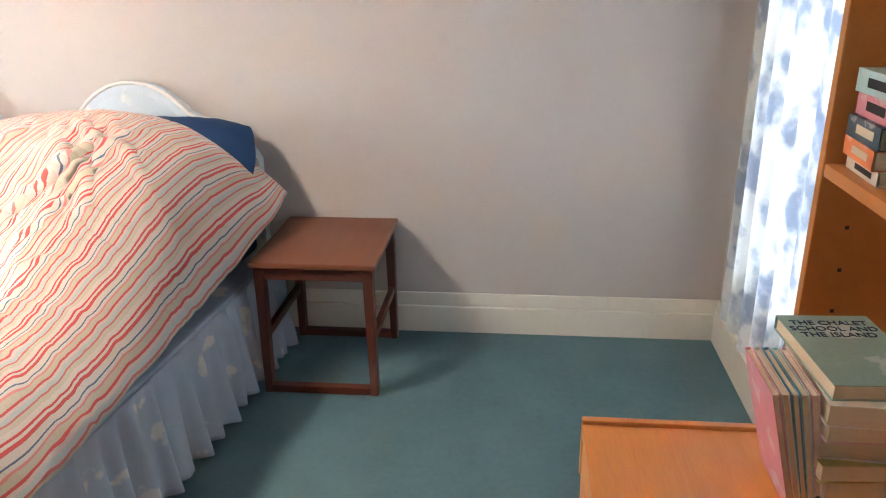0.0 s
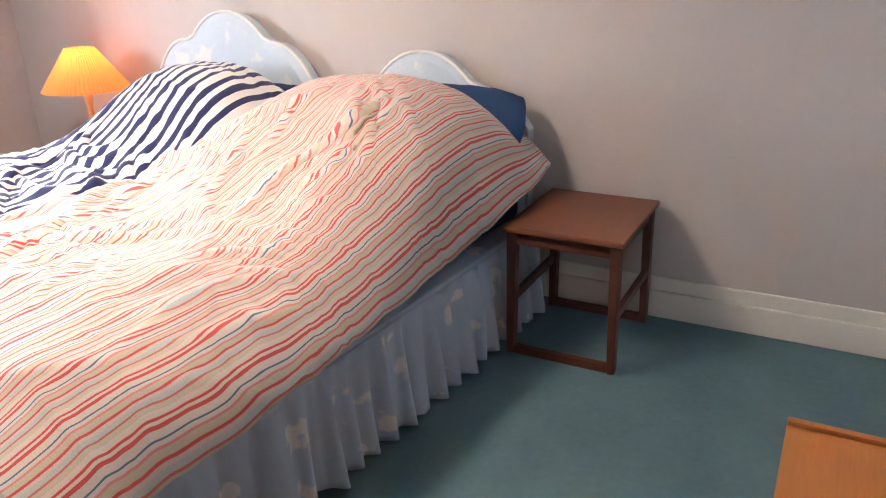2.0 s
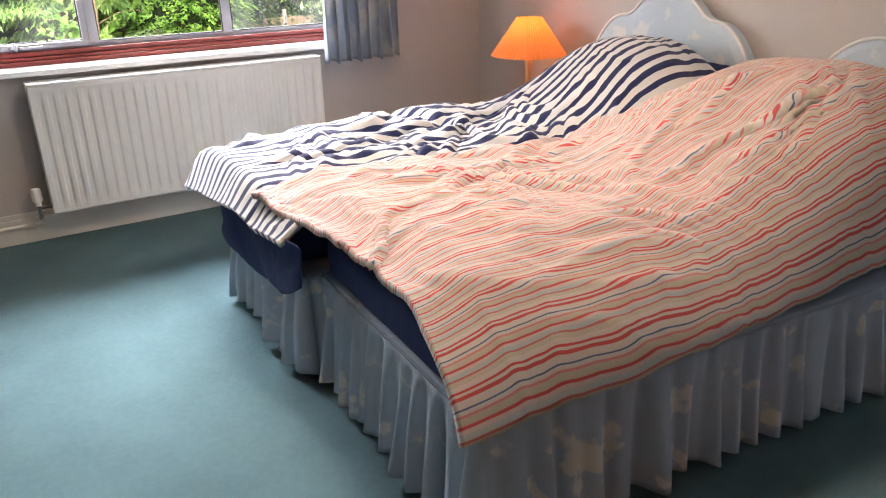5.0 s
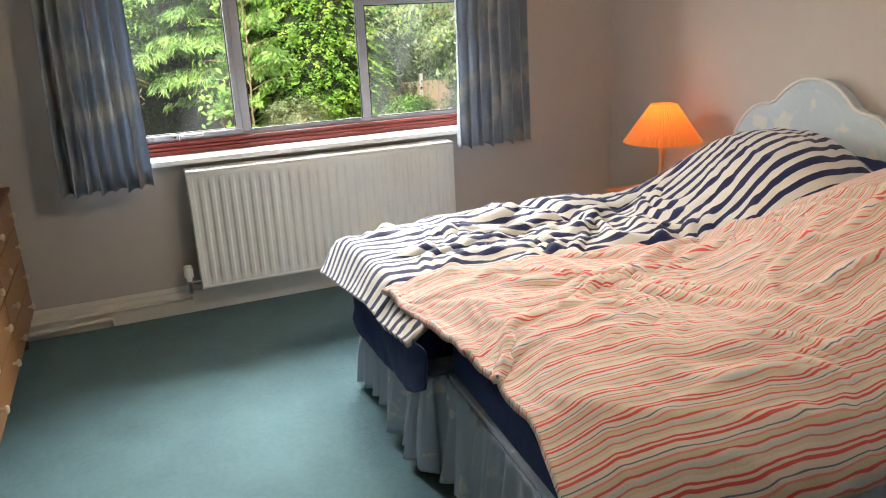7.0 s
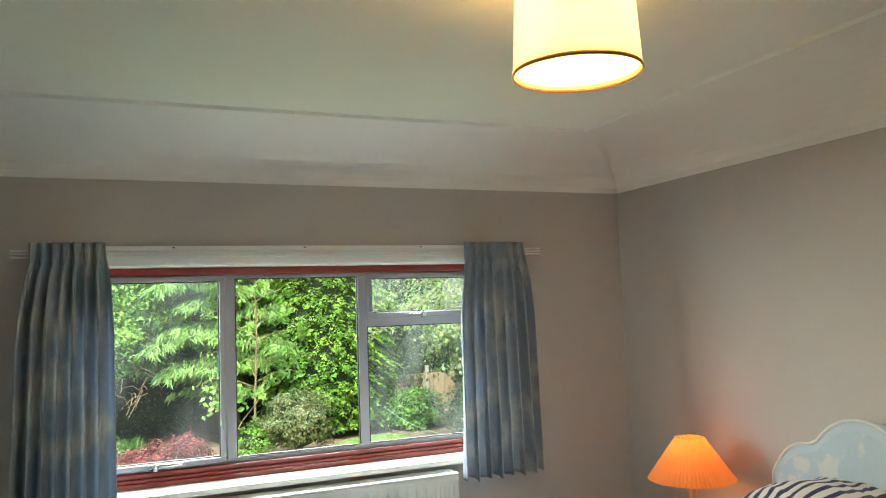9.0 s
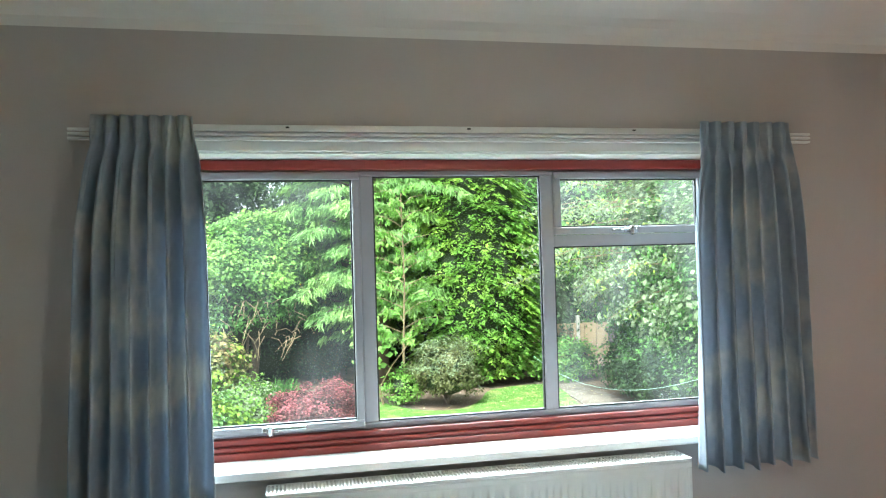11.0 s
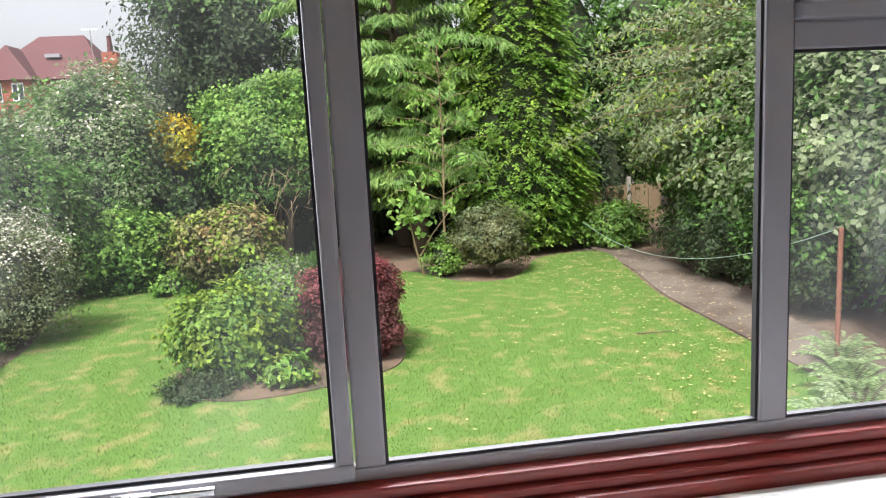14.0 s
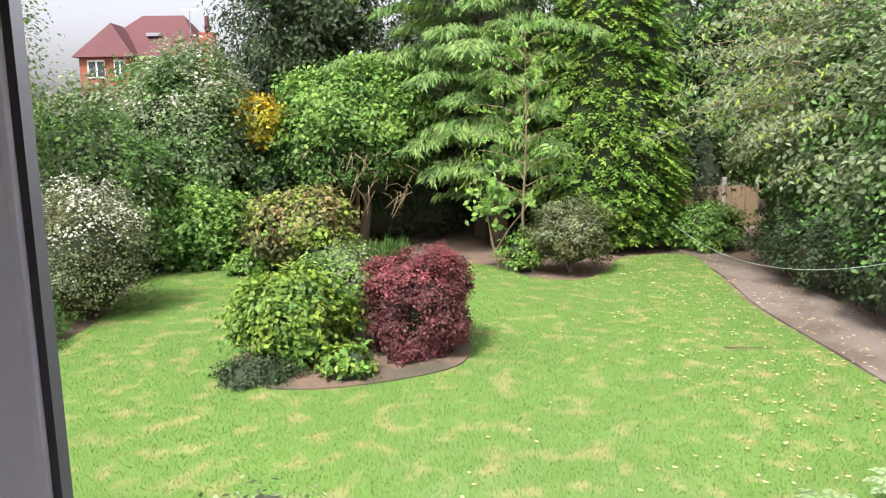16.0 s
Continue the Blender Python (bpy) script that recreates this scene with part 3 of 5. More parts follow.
def wrinkle(x, y, k, seed):
    """Crumpled cotton: soft swells, long creases and small puckers between them."""
    w = noise.noise(Vector((x * 3.2 + seed, y * 2.1, 0.3)))
    v = noise.noise(Vector((x * 2.4, y * 3.0 + seed, 5.3)))
    swell = 0.016 * w + 0.010 * noise.noise(Vector((x * 7 + v, y * 6, seed + 2)))
    long = 0.024 * crease(x * 2.6 + 1.4 * v, y * 4.6 + 2.2 * w, seed) * (0.4 + 0.9 * max(0, 0.5 + v))
    cross = 0.020 * crease(x * 5.5 + 2.0 * w, y * 2.6 - 1.8 * v, seed + 4) * (0.4 + 0.9 * max(0, 0.5 - w))
    small = 0.006 * crease(x * 11 + 3 * w, y * 8 - 3 * v, seed + 7)
    return k * (swell + long + cross + small + 0.002 * noise.noise(Vector((x * 34, y * 30, seed))))


def steps(stops, t):
    """A smooth line through (t, value) stops."""
    for (a, p), (b, q) in zip(stops, stops[1:]):
        if t <= b:
            return p + (q - p) * (t - a) / (b - a)
    return stops[-1][1]


def red_duvet(s, t):
    y = -0.13 - 1.95 * t
    x0 = 2.07 - 0.42 * ease(0.1, 1.0, t) + 0.015 * math.sin(9 * t)
    x1 = 3.06 + 0.075 * (y + 0.1) + 0.008 * math.sin(11 * t + 1)
    x = x0 + (x1 - x0) * s
    z = 0.575 + 0.025 * math.sin(math.pi * min(1, t * 1.1)) + 0.01 * math.sin(7 * t)
    mound = ease(-1.30, -0.46, y) * (1 - 0.42 * ease(-0.40, -0.12, y))
    across = 1 - min(1, abs((x - 2.56) / 0.61)) ** 3
    z += 0.295 * mound * across
    z -= 0.03 * (1 - s) ** 6 * (1 - t)
    fo = ease(0.88, 1.0, t)
    z -= 0.06 * fo
    y += (0.05 * math.sin(math.pi * s) - 0.035 * s ** 8) * fo
    hem = steps(((0, 0.565), (0.3, 0.445), (0.6, 0.385), (0.85, 0.36), (1, 0.335)), t) + 0.012 * math.sin(13 * t) * t
    k = s ** 11
    z = z * (1 - k) + hem * k
    busy = 0.65 + 0.85 * math.exp(-((y + 0.78) / 0.33) ** 2) + 0.35 * math.exp(-((y + 1.35) / 0.4) ** 2)
    busy *= 1 - 0.75 * ease(-0.78, -0.52, y)
    z += wrinkle(x, y, busy * (1 - 0.65 * ease(0.62, 0.9, s)), 1.7)
    return (x + 0.012 * noise.noise(Vector((x * 6, y * 5, 8))), y + 0.010 * noise.noise(Vector((x * 7, y * 6, 3))), z)


def blue_duvet(s, t):
    y = -0.14 - 1.93 * t
    x0, x1 = 1.02 - 0.10 * ease(0.3, 1, t) + 0.012 * math.sin(8 * t), 2.11 - 0.16 * ease(0.5, 1, t)
    x = x0 + (x1 - x0) * s
    z = 0.55 + 0.02 * math.sin(math.pi * t)
    mound = ease(-0.95, -0.38, y) * (1 - 0.22 * ease(-0.26, -0.13, y))
    across = 1 - min(1, abs((x - 1.64) / 0.50)) ** 2.4
    z += 0.325 * mound * across
    z -= 0.035 * ease(0.6, 0.8, s) * ease(0.25, 0.45, t)
    side = (1 - s) ** 30
    fo = ease(0.972, 1.0, t)
    z -= max(0.17 * side, (0.05 + 0.11 * (1 - s)) * fo)
    y -= 0.03 * fo
    z += wrinkle(x, y, (0.3 + 0.8 * ease(0.22, 0.42, t)) * (1 - 0.5 * side) * (1 - 0.75 * ease(0.86, 0.96, t)), 6.1)
    return (x + 0.02 * noise.noise(Vector((x * 5, y * 5, 18))), y, z)


d1 = thing("duvet", "red and cream striped duvet, crumpled, over a pillow", "duvet", at=(0, 0, 0))
sheet("cover", red_duvet, 210, 320, M["duvet_red"], d1, uv=lambda s, t: (s * 1.22 + 0.03 * noise.noise(Vector((s * 4, t * 7, 2))) * (1 - ease(0.6, 0.9, s)), t * 2.05), thick=0.022)
d2 = thing("duvet", "navy and white striped duvet, crumpled, over a pillow", "duvet")
sheet("cover", blue_duvet, 180, 290, M["duvet_blue"], d2, uv=lambda s, t: (s * 1.06 + 0.16 * t + 0.022 * noise.noise(Vector((s * 5, t * 9, 5))) * ease(0.2, 0.4, t), t * 2.05), thick=0.022)


def pillow(label, cx, cy, cz, w, d, h, tilt, mat, turn=0):
    p = thing("pillow", label, "pillow")

    def side(sign):
        def fn(s, t):
            a, c = 2 * s - 1, 2 * t - 1
            puff = max(0, (1 - abs(a) ** 3) * (1 - abs(c) ** 3)) ** 0.6
            pull = 1 - 0.16 * (a * a * c * c) + 0.02 * noise.noise(Vector((a * 2, c * 2, cx)))
            v = Vector((a * w / 2 * pull, c * d / 2 * pull, sign * h / 2 * puff + 0.008 * noise.noise(Vector((a * 4, c * 4, sign + cx)))))
            v.rotate(Euler((radians(tilt), 0, radians(turn))))
            return v + Vector((cx, cy, cz))
        return fn
    sheet("pillowcase", side(1), 36, 26, mat, p)
    sheet("pillowcase_back", side(-1), 36, 26, mat, p)
    return p


pillow("dark blue pillow leaning against the headboard", 2.695, -0.205, 0.665, 0.60, 0.44, 0.14, 50, M["navy_blue"], -6)
pillow("navy pillow squashed beneath the striped duvet", 2.60, -0.36, 0.54, 0.84, 0.46, 0.11, 5, M["navy"])
pillow("striped pillow corner beside the padded headboard", 1.86, -0.20, 0.68, 0.40, 0.36, 0.10, 40, M["navy"], 8)

# ---- bedside furniture ----
st = thing("side_table", "reddish teak side table with sledge feet", "table")
X0, X1, Y0, Y1, H = 3.052, 3.453, -0.515, -0.042, 0.465
box_part("tabletop", (X0, Y0, H - 0.018), (X1, Y1, H), M["teak"], st, 0.005, "reddish teak top")
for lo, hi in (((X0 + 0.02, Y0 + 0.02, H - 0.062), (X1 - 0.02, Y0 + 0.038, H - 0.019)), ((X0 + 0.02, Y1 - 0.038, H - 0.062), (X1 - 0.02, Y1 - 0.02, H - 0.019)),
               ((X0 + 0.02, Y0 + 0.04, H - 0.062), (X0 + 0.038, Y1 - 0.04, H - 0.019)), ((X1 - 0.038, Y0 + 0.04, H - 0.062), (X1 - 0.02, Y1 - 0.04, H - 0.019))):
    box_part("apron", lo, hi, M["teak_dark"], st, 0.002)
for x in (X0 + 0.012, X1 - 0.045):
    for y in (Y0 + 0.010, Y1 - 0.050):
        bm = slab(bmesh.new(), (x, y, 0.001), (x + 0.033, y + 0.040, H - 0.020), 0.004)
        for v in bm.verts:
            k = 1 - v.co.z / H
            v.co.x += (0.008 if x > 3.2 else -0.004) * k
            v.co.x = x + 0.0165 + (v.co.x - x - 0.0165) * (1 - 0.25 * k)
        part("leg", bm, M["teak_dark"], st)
for y in (Y0 + 0.014, Y1 - 0.046):
    box_part("foot_rail", (X0 + 0.036, y, 0.001), (X1 - 0.036, y + 0.032, 0.027), M["teak_dark"], st, 0.004)
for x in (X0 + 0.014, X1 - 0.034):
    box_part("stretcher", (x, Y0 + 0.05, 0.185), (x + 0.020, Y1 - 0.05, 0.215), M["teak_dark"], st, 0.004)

cab = thing("bedside_cabinet", "orange pine bedside cabinet beside the bed", "cabinet")
box_part("top", (0.56, -0.43, 0.452), (1.01, -0.03, 0.472), M["pine"], cab, 0.004)
box_part("body", (0.58, -0.41, 0.06), (0.99, -0.04, 0.451), M["pine_dark"], cab, 0.003)
box_part("drawer", (0.60, -0.424, 0.29), (0.97, -0.411, 0.435), M["pine"], cab, 0.003)
box_part("door", (0.60, -0.424, 0.08), (0.97, -0.411, 0.28), M["pine"], cab, 0.003)
for z in (0.36, 0.24):
    part("knob", turned(bmesh.new(), [(0.006, -0.008), (0.012, 0), (0.006, 0.008)], (0.785, -0.432, z), 12), M["brass"], cab)
box_part("plinth", (0.60, -0.39, 0.0), (0.97, -0.05, 0.059), M["pine_dark"], cab, 0.002)

lampo = thing("table_lamp", "lit bedside lamp with a pleated orange shade", "lamp")
part("stem", turned(bmesh.new(), [(0.065, 0.473), (0.066, 0.485), (0.045, 0.496), (0.016, 0.51), (0.014, 0.54), (0.022, 0.56), (0.016, 0.585), (0.013, 0.66), (0.020, 0.69), (0.022, 0.71), (0.012, 0.725), (0.010, 0.775)], (0.78, -0.23, 0), 20), M["lamp_wood"], lampo, "turned cream wooden stem", True)
bm = bmesh.new()
n = 120
ra = [bm.verts.new((0.78 + (0.195 + 0.005 * (-1) ** i) * math.cos(2 * math.pi * i / n), -0.23 + (0.195 + 0.005 * (-1) ** i) * math.sin(2 * math.pi * i / n), 0.742)) for i in range(n)]
rb = [bm.verts.new((0.78 + (0.064 + 0.002 * (-1) ** i) * math.cos(2 * math.pi * i / n), -0.23 + (0.064 + 0.002 * (-1) ** i) * math.sin(2 * math.pi * i / n), 0.932)) for i in range(n)]
for i in range(n):
    bm.faces.new((ra[i], ra[(i + 1) % n], rb[(i + 1) % n], rb[i]))
part("shade", bm, M["shade"], lampo, "pleated fabric shade glowing orange")
bm = bmesh.new()
turned(bm, [(0.012, 0.775), (0.013, 0.80)], (0.78, -0.23, 0), 12)
tube(bm, [(0.716, -0.23, 0.925), (0.78, -0.23, 0.80), (0.844, -0.23, 0.925)], 0.002, 6)
part("shade_carrier", bm, M["brass"], lampo)

pen = thing("pendant_lamp", "lit ceiling pendant with a cream drum shade", "lamp")
PX, PY = 2.16, -1.66
part("shade", turned(bmesh.new(), [(0.150, 2.125), (0.152, 2.127), (0.140, 2.345), (0.138, 2.343), (0.148, 2.128)], (PX, PY, 0), 48, False), M["pendant"], pen, "cream fabric drum shade", True)
part("lower_rim", turned(bmesh.new(), [(0.1535, 2.121), (0.1555, 2.126), (0.1530, 2.131), (0.1500, 2.124)], (PX, PY, 0), 48, False), M["pine"], pen, "tan binding", True)
part("cord", tube(bmesh.new(), [(PX, PY, 2.394), (PX, PY, 2.30)], 0.003, 8), M["sill"], pen)
part("ceiling_rose", turned(bmesh.new(), [(0.045, 2.398), (0.042, 2.385), (0.015, 2.375)], (PX, PY, 0), 24), M["sill"], pen)
part("bulb_holder", turned(bmesh.new(), [(0.014, 2.30), (0.016, 2.275)], (PX, PY, 0), 16), M["sill"], pen)
part("diffuser", turned(bmesh.new(), [(0.146, 2.135), (0.146, 2.138)], (PX, PY, 0), 48), M["diffuser"], pen, "glowing white diffuser")

# ---- chest of drawers ----
dr = thing("chest_of_drawers", "honey wood chest of drawers with pale knobs", "chest of drawers")
DX0, DX1, DF, DB, DZ0, DZ1 = 0.05, 1.42, -3.31, -3.78, 0.15, 0.765
box_part("body", (DX0, DB, DZ0), (DX1, DF - 0.018, DZ1 - 0.02), M["dresser"], dr, 0.003)
box_part("top", (DX0 - 0.012, DB, DZ1 - 0.019), (DX1 + 0.012, DF + 0.008, DZ1), M["teak"], dr, 0.004, "dark reddish top")
rows, cols = 4, 2
for r in range(rows):
    for c in range(cols):
        w, h = (DX1 - DX0 - 0.03) / cols, (DZ1 - 0.03 - DZ0 - 0.01) / rows
        xa, za = DX0 + 0.015 + c * w, DZ0 + 0.01 + r * h
        dw = box_part("drawer", (xa + 0.004, DF - 0.017, za + 0.004), (xa + w - 0.004, DF, za + h - 0.004), M["dresser"], dr, 0.003)
        for kx in (0.2, 0.8):
            bm = turned(bmesh.new(), [(0.006, 0), (0.006, 0.012), (0.015, 0.018), (0.014, 0.026), (0.006, 0.029)], (0, 0, 0), 12)
            bmesh.ops.transform(bm, matrix=pose(xa + w * kx, DF, za + h * 0.5, -90), verts=bm.verts[:])
            part("knob", bm, M["brass"], dw, "", True)
for x in (DX0 + 0.04, DX1 - 0.08):
    for y in (DF - 0.08, DB + 0.03):
        bm = slab(bmesh.new(), (x, y, 0), (x + 0.04, y + 0.04, DZ0 - 0.001), 0.004)
        for v in bm.verts:
            k = 1 - v.co.z / DZ0
            v.co.x, v.co.y = x + 0.02 + (v.co.x - x - 0.02) * (1 - 0.35 * k), y + 0.02 + (v.co.y - y - 0.02) * (1 - 0.35 * k)
        part("leg", bm, M["teak_dark"], dr)


def crumple(name, label, cat, mat, c, r, seed):
    bm = bmesh.new()
    bmesh.ops.create_icosphere(bm, subdivisions=4, radius=1)
    for v in bm.verts:
        k = 1 + 0.35 * fbm(v.co.x * 2.2 + seed, v.co.y * 2.2, v.co.z * 2.2)
        v.co = Vector((c[0] + r[0] * v.co.x * k, c[1] + r[1] * v.co.y * k, max(c[2], c[2] + r[2] * (0.6 + v.co.z * k))))
    return tagged(part(name, bm, mat, None, "", True), label, cat)


crumple("cloth", "crumpled lime green cloth on the drawers", "cloth", M["green"], (0.34, -3.42, DZ1 + 0.001), (0.13, 0.07, 0.05), 1)
crumple("basket", "dark woven trinket basket on the drawers", "basket", M["teak_dark"], (0.16, -3.48, DZ1 + 0.001), (0.08, 0.06, 0.035), 4)
bowl = thing("vase", "pale mint china vase on the drawers", "vase")
part("body", turned(bmesh.new(), [(0.04, 0), (0.055, 0.02), (0.07, 0.07), (0.06, 0.12), (0.045, 0.145), (0.05, 0.15)], (0.52, -3.47, DZ1 + 0.001), 28), M["mint"], bowl, "", True)

# ---- pine cabinet, bookcase and books beside the start ----
pc = thing("pine_cabinet", "low orange pine cabinet in front of the bookcase", "cabinet")
CX0, CX1, CY0, CY1, CZ = 3.98, 4.325, -2.24, -1.652, 0.69
box_part("top", (CX0, CY0, CZ - 0.02), (CX1, CY1 - 0.013, CZ), M["pine"], pc, 0.002)
box_part("back_rail", (CX0, CY1 - 0.012, CZ - 0.09), (CX1, CY1, CZ + 0.006), M["pine"], pc, 0.002)
box_part("side", (CX0 + 0.002, CY0 + 0.005, 0.0), (CX0 + 0.02, CY1 - 0.015, CZ - 0.021), M["pine"], pc, 0.002)
box_part("side", (CX1 - 0.02, CY0 + 0.005, 0.0), (CX1 - 0.002, CY1 - 0.015, CZ - 0.021), M["pine"], pc, 0.002)
box_part("back", (CX0 + 0.021, CY1 - 0.03, 0.05), (CX1 - 0.021, CY1 - 0.015, CZ - 0.10), M["pine_dark"], pc, 0.001)
for z in (0.06, 0.36):
    box_part("drawer", (CX0 + 0.022, CY0 - 0.006, z), (CX1 - 0.022, CY0 + 0.3, z + 0.29), M["pine"], pc, 0.003)

bc = thing("bookcase", "open brown wooden bookcase holding paperback books", "bookcase")
BX0, BX1, BY0, BY1 = 4.33, 4.53, -2.55, -1.46
box_part("side", (BX0, BY1 - 0.02, 0), (BX1, BY1, 1.75), M["pine"], bc, 0.002)
box_part("side", (BX0, BY0, 0), (BX1, BY0 + 0.02, 1.75), M["pine"], bc, 0.002)
box_part("back", (BX1 - 0.008, BY0 + 0.021, 0.03), (BX1 - 0.001, BY1 - 0.021, 1.73), M["pine_dark"], bc, 0.001)
for z in (0.06, 0.55, 1.04, 1.40, 1.732):
    box_part("shelf", (BX0 + 0.002, BY0 + 0.021, z - 0.02), (BX1 - 0.009, BY1 - 0.021, z), M["pine"], bc, 0.002)
for z in (0.80, 0.87, 0.94):
    for x in (BX0 + 0.05, BX1 - 0.05):
        box_part("peg_hole", (x - 0.003, BY1 - 0.0212, z - 0.003), (x + 0.003, BY1 - 0.0202, z + 0.003), M["gasket"], bc, 0)

COVERS = [(0.50, 0.10, 0.14), (0.06, 0.09, 0.12), (0.42, 0.62, 0.62), (0.70, 0.66, 0.58), (0.62, 0.25, 0.30), (0.08, 0.28, 0.45), (0.72, 0.20, 0.06), (0.55, 0.48, 0.20), (0.25, 0.35, 0.30), (0.70, 0.45, 0.50)]
cover_mats = [material("paper_cover", c, 0.45, vary=0.14, scale=18, second=tuple(0.5 * v + 0.3 for v in c), patch=(0.58, 0.62), patch_scale=22) for c in COVERS]
COVER_WORDS = ["red", "black", "pale green", "cream", "pink", "blue", "orange", "ochre", "grey green", "rose"]


def book(w, d, h, k, m, where):
    """A paperback lying flat: w along its spine, d deep, h thick, at pose m."""
    b = thing("book", COVER_WORDS[k] + " paperback book " + where, "book", "paperback books")
    b.matrix_world = m
    box_part("page_block", (-w / 2 + 0.002, -d / 2 + 0.002, 0.0015), (w / 2 - 0.002, d / 2 - 0.004, h - 0.0015), M["paper"], b, 0)
    box_part("back_cover", (-w / 2, -d / 2, 0), (w / 2, d / 2, 0.0012), cover_mats[k], b, 0)
    box_part("front_cover", (-w / 2, -d / 2, h - 0.0012), (w / 2, d / 2, h), cover_mats[k], b, 0)
    box_part("spine", (-w / 2, d / 2 - 0.0012, 0.0013), (w / 2, d / 2, h - 0.0013), cover_mats[k], b, 0)
    bm = slab(bmesh.new(), (-w / 2 + 0.02, d / 2, h * 0.3), (w * 0.2, d / 2 + 0.0006, h * 0.7))
    part("spine_lettering", bm, M["paper"] if k in (0, 1, 5, 6) else M["gasket"], b)
    return b


rng = random.Random(5)
z = CZ + 0.0005
stack = []
for i, (k, h) in enumerate(((1, 0.032), (3, 0.028), (7, 0.024), (3, 0.030), (9, 0.022), (3, 0.028), (8, 0.020))):
    m = pose(4.292 + 0.006 * rng.uniform(-1, 1), -1.765 + 0.008 * rng.uniform(-1, 1), z, 0, 0, rng.uniform(-5, 5))
    stack.append(book(0.118, 0.182, h, k, m, "in a flat pile on the cabinet"))
    z += h + 0.0005
title = bpy.data.curves.new("cover_title", "FONT")
title.body, title.size, title.align_x, title.extrude = "THE CHALET\nSCHOOL AND\nTHE ISLAND", 0.017, "CENTER", 0.0003
title.materials.append(M["navy"])
tob = new("cover_title", title)
tob.parent = stack[-1]
tob.matrix_basis = pose(0, 0.062, 0.0206, 0, 0, 0)
for i in range(5):
    k = (4, 3, 5, 2, 9)[i]
    book(0.17, 0.115, 0.008, k, pose(4.192 + i * 0.0095, -1.790, CZ + 0.087, 0, 76 + i, 0), "leaning against the pile")
for col, (yy, n) in enumerate(((-1.56, 5), (-1.70, 5), (-1.84, 4), (-1.98, 5))):
    z = 1.0405
    for j in range(n):
        h = rng.uniform(0.018, 0.032)
        book(0.115, 0.165, h, (3, 6, 1, 4, 2, 0, 5, 8, 9, 7)[(col * 3 + j) % 10], pose(4.43 + rng.uniform(-0.006, 0.006), yy, z, 0, 0, 90 + rng.uniform(-4, 4)), "in a pile on the shelf")
        z += h + 0.0005

# ---- the garden ----
G = -2.6


def leaf_mat(name, color, second=None, island=0.5, rough=0.55, tr=0.35):
    return material(name, color, rough, vary=0.10, scale=0.7, island=island, spec=0.35, second=second, patch=(0.45, 0.62), patch_scale=0.9, translucent=tr)


L = dict(
    mid=leaf_mat("mid_green_leaves", (0.10, 0.215, 0.05), (0.14, 0.27, 0.06)),
    bright=leaf_mat("bright_green_leaves", (0.165, 0.32, 0.06), (0.22, 0.37, 0.07)),
    lime=leaf_mat("lime_leaves", (0.24, 0.34, 0.045), (0.15, 0.27, 0.04)),
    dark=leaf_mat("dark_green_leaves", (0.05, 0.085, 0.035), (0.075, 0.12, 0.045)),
    grey=leaf_mat("grey_green_leaves", (0.20, 0.26, 0.13), (0.25, 0.30, 0.17)),
    olive=leaf_mat("olive_leaves", (0.11, 0.13, 0.045), (0.15, 0.15, 0.06)),
    yellow=leaf_mat("golden_leaves", (0.55, 0.42, 0.03), (0.42, 0.40, 0.04)),
    red=leaf_mat("dark_red_leaves", (0.13, 0.05, 0.048), (0.20, 0.065, 0.07)),
    bronze=leaf_mat("bronze_tinted_leaves", (0.28, 0.28, 0.10), (0.32, 0.21, 0.10)),
    cedar=leaf_mat("soft_conifer_needles", (0.18, 0.32, 0.09), (0.25, 0.38, 0.10), 0.4),
    fan=leaf_mat("cypress_sprays", (0.17, 0.33, 0.05), (0.27, 0.42, 0.06), 0.5),
    white=leaf_mat("cream_blossom", (0.75, 0.72, 0.62), None, 0.15),
    pale=leaf_mat("pale_fern_fronds", (0.26, 0.37, 0.16), (0.33, 0.42, 0.22)),
    bark=material("grey_brown_bark", (0.13, 0.10, 0.075), 0.9, vary=0.2, scale=4, bump=0.6, bump_scale=25),
    twig=material("light_brown_twigs", (0.26, 0.19, 0.11), 0.85, vary=0.15, scale=6),
    # shade inside the crowns, put into a near-black green
    shade=material("inner_shade", (0.035, 0.048, 0.022), 0.95, vary=0.3, scale=3, bump=0.8, bump_scale=12),
)
lawn_mat = material("worn_lawn", (0.115, 0.215, 0.045), 0.9, vary=0.12, scale=0.55, second=(0.34, 0.29, 0.125), patch=(0.50, 0.82), patch_scale=2.3, bump=1.0, bump_scale=60, spec=0.15)
blade_mat = material("grass_blades", (0.135, 0.245, 0.052), 0.8, vary=0.12, scale=0.6, island=0.22, second=(0.34, 0.29, 0.125), patch=(0.50, 0.82), patch_scale=2.3, translucent=0.3)
soil = material("leaf_littered_soil", (0.17, 0.115, 0.08), 0.95, vary=0.25, scale=1.6, bump=1.0, bump_scale=22, second=(0.09, 0.075, 0.05), patch=(0.5, 0.6), patch_scale=0.7)
paving = material("earthy_path", (0.19, 0.155, 0.125), 0.95, vary=0.2, scale=1.2, bump=0.8, bump_scale=18, second=(0.13, 0.10, 0.075), patch=(0.48, 0.62), patch_scale=0.9)

bm = bmesh.new()
vs = [bm.verts.new((x, y, G - 0.05)) for x, y in ((-2500, -2500), (2500, -2500), (2500, 2500), (-2500, 2500))]
bm.faces.new(vs)
tagged(part("ground", bm, soil), "brown soil littered with leaves", kind="structure")


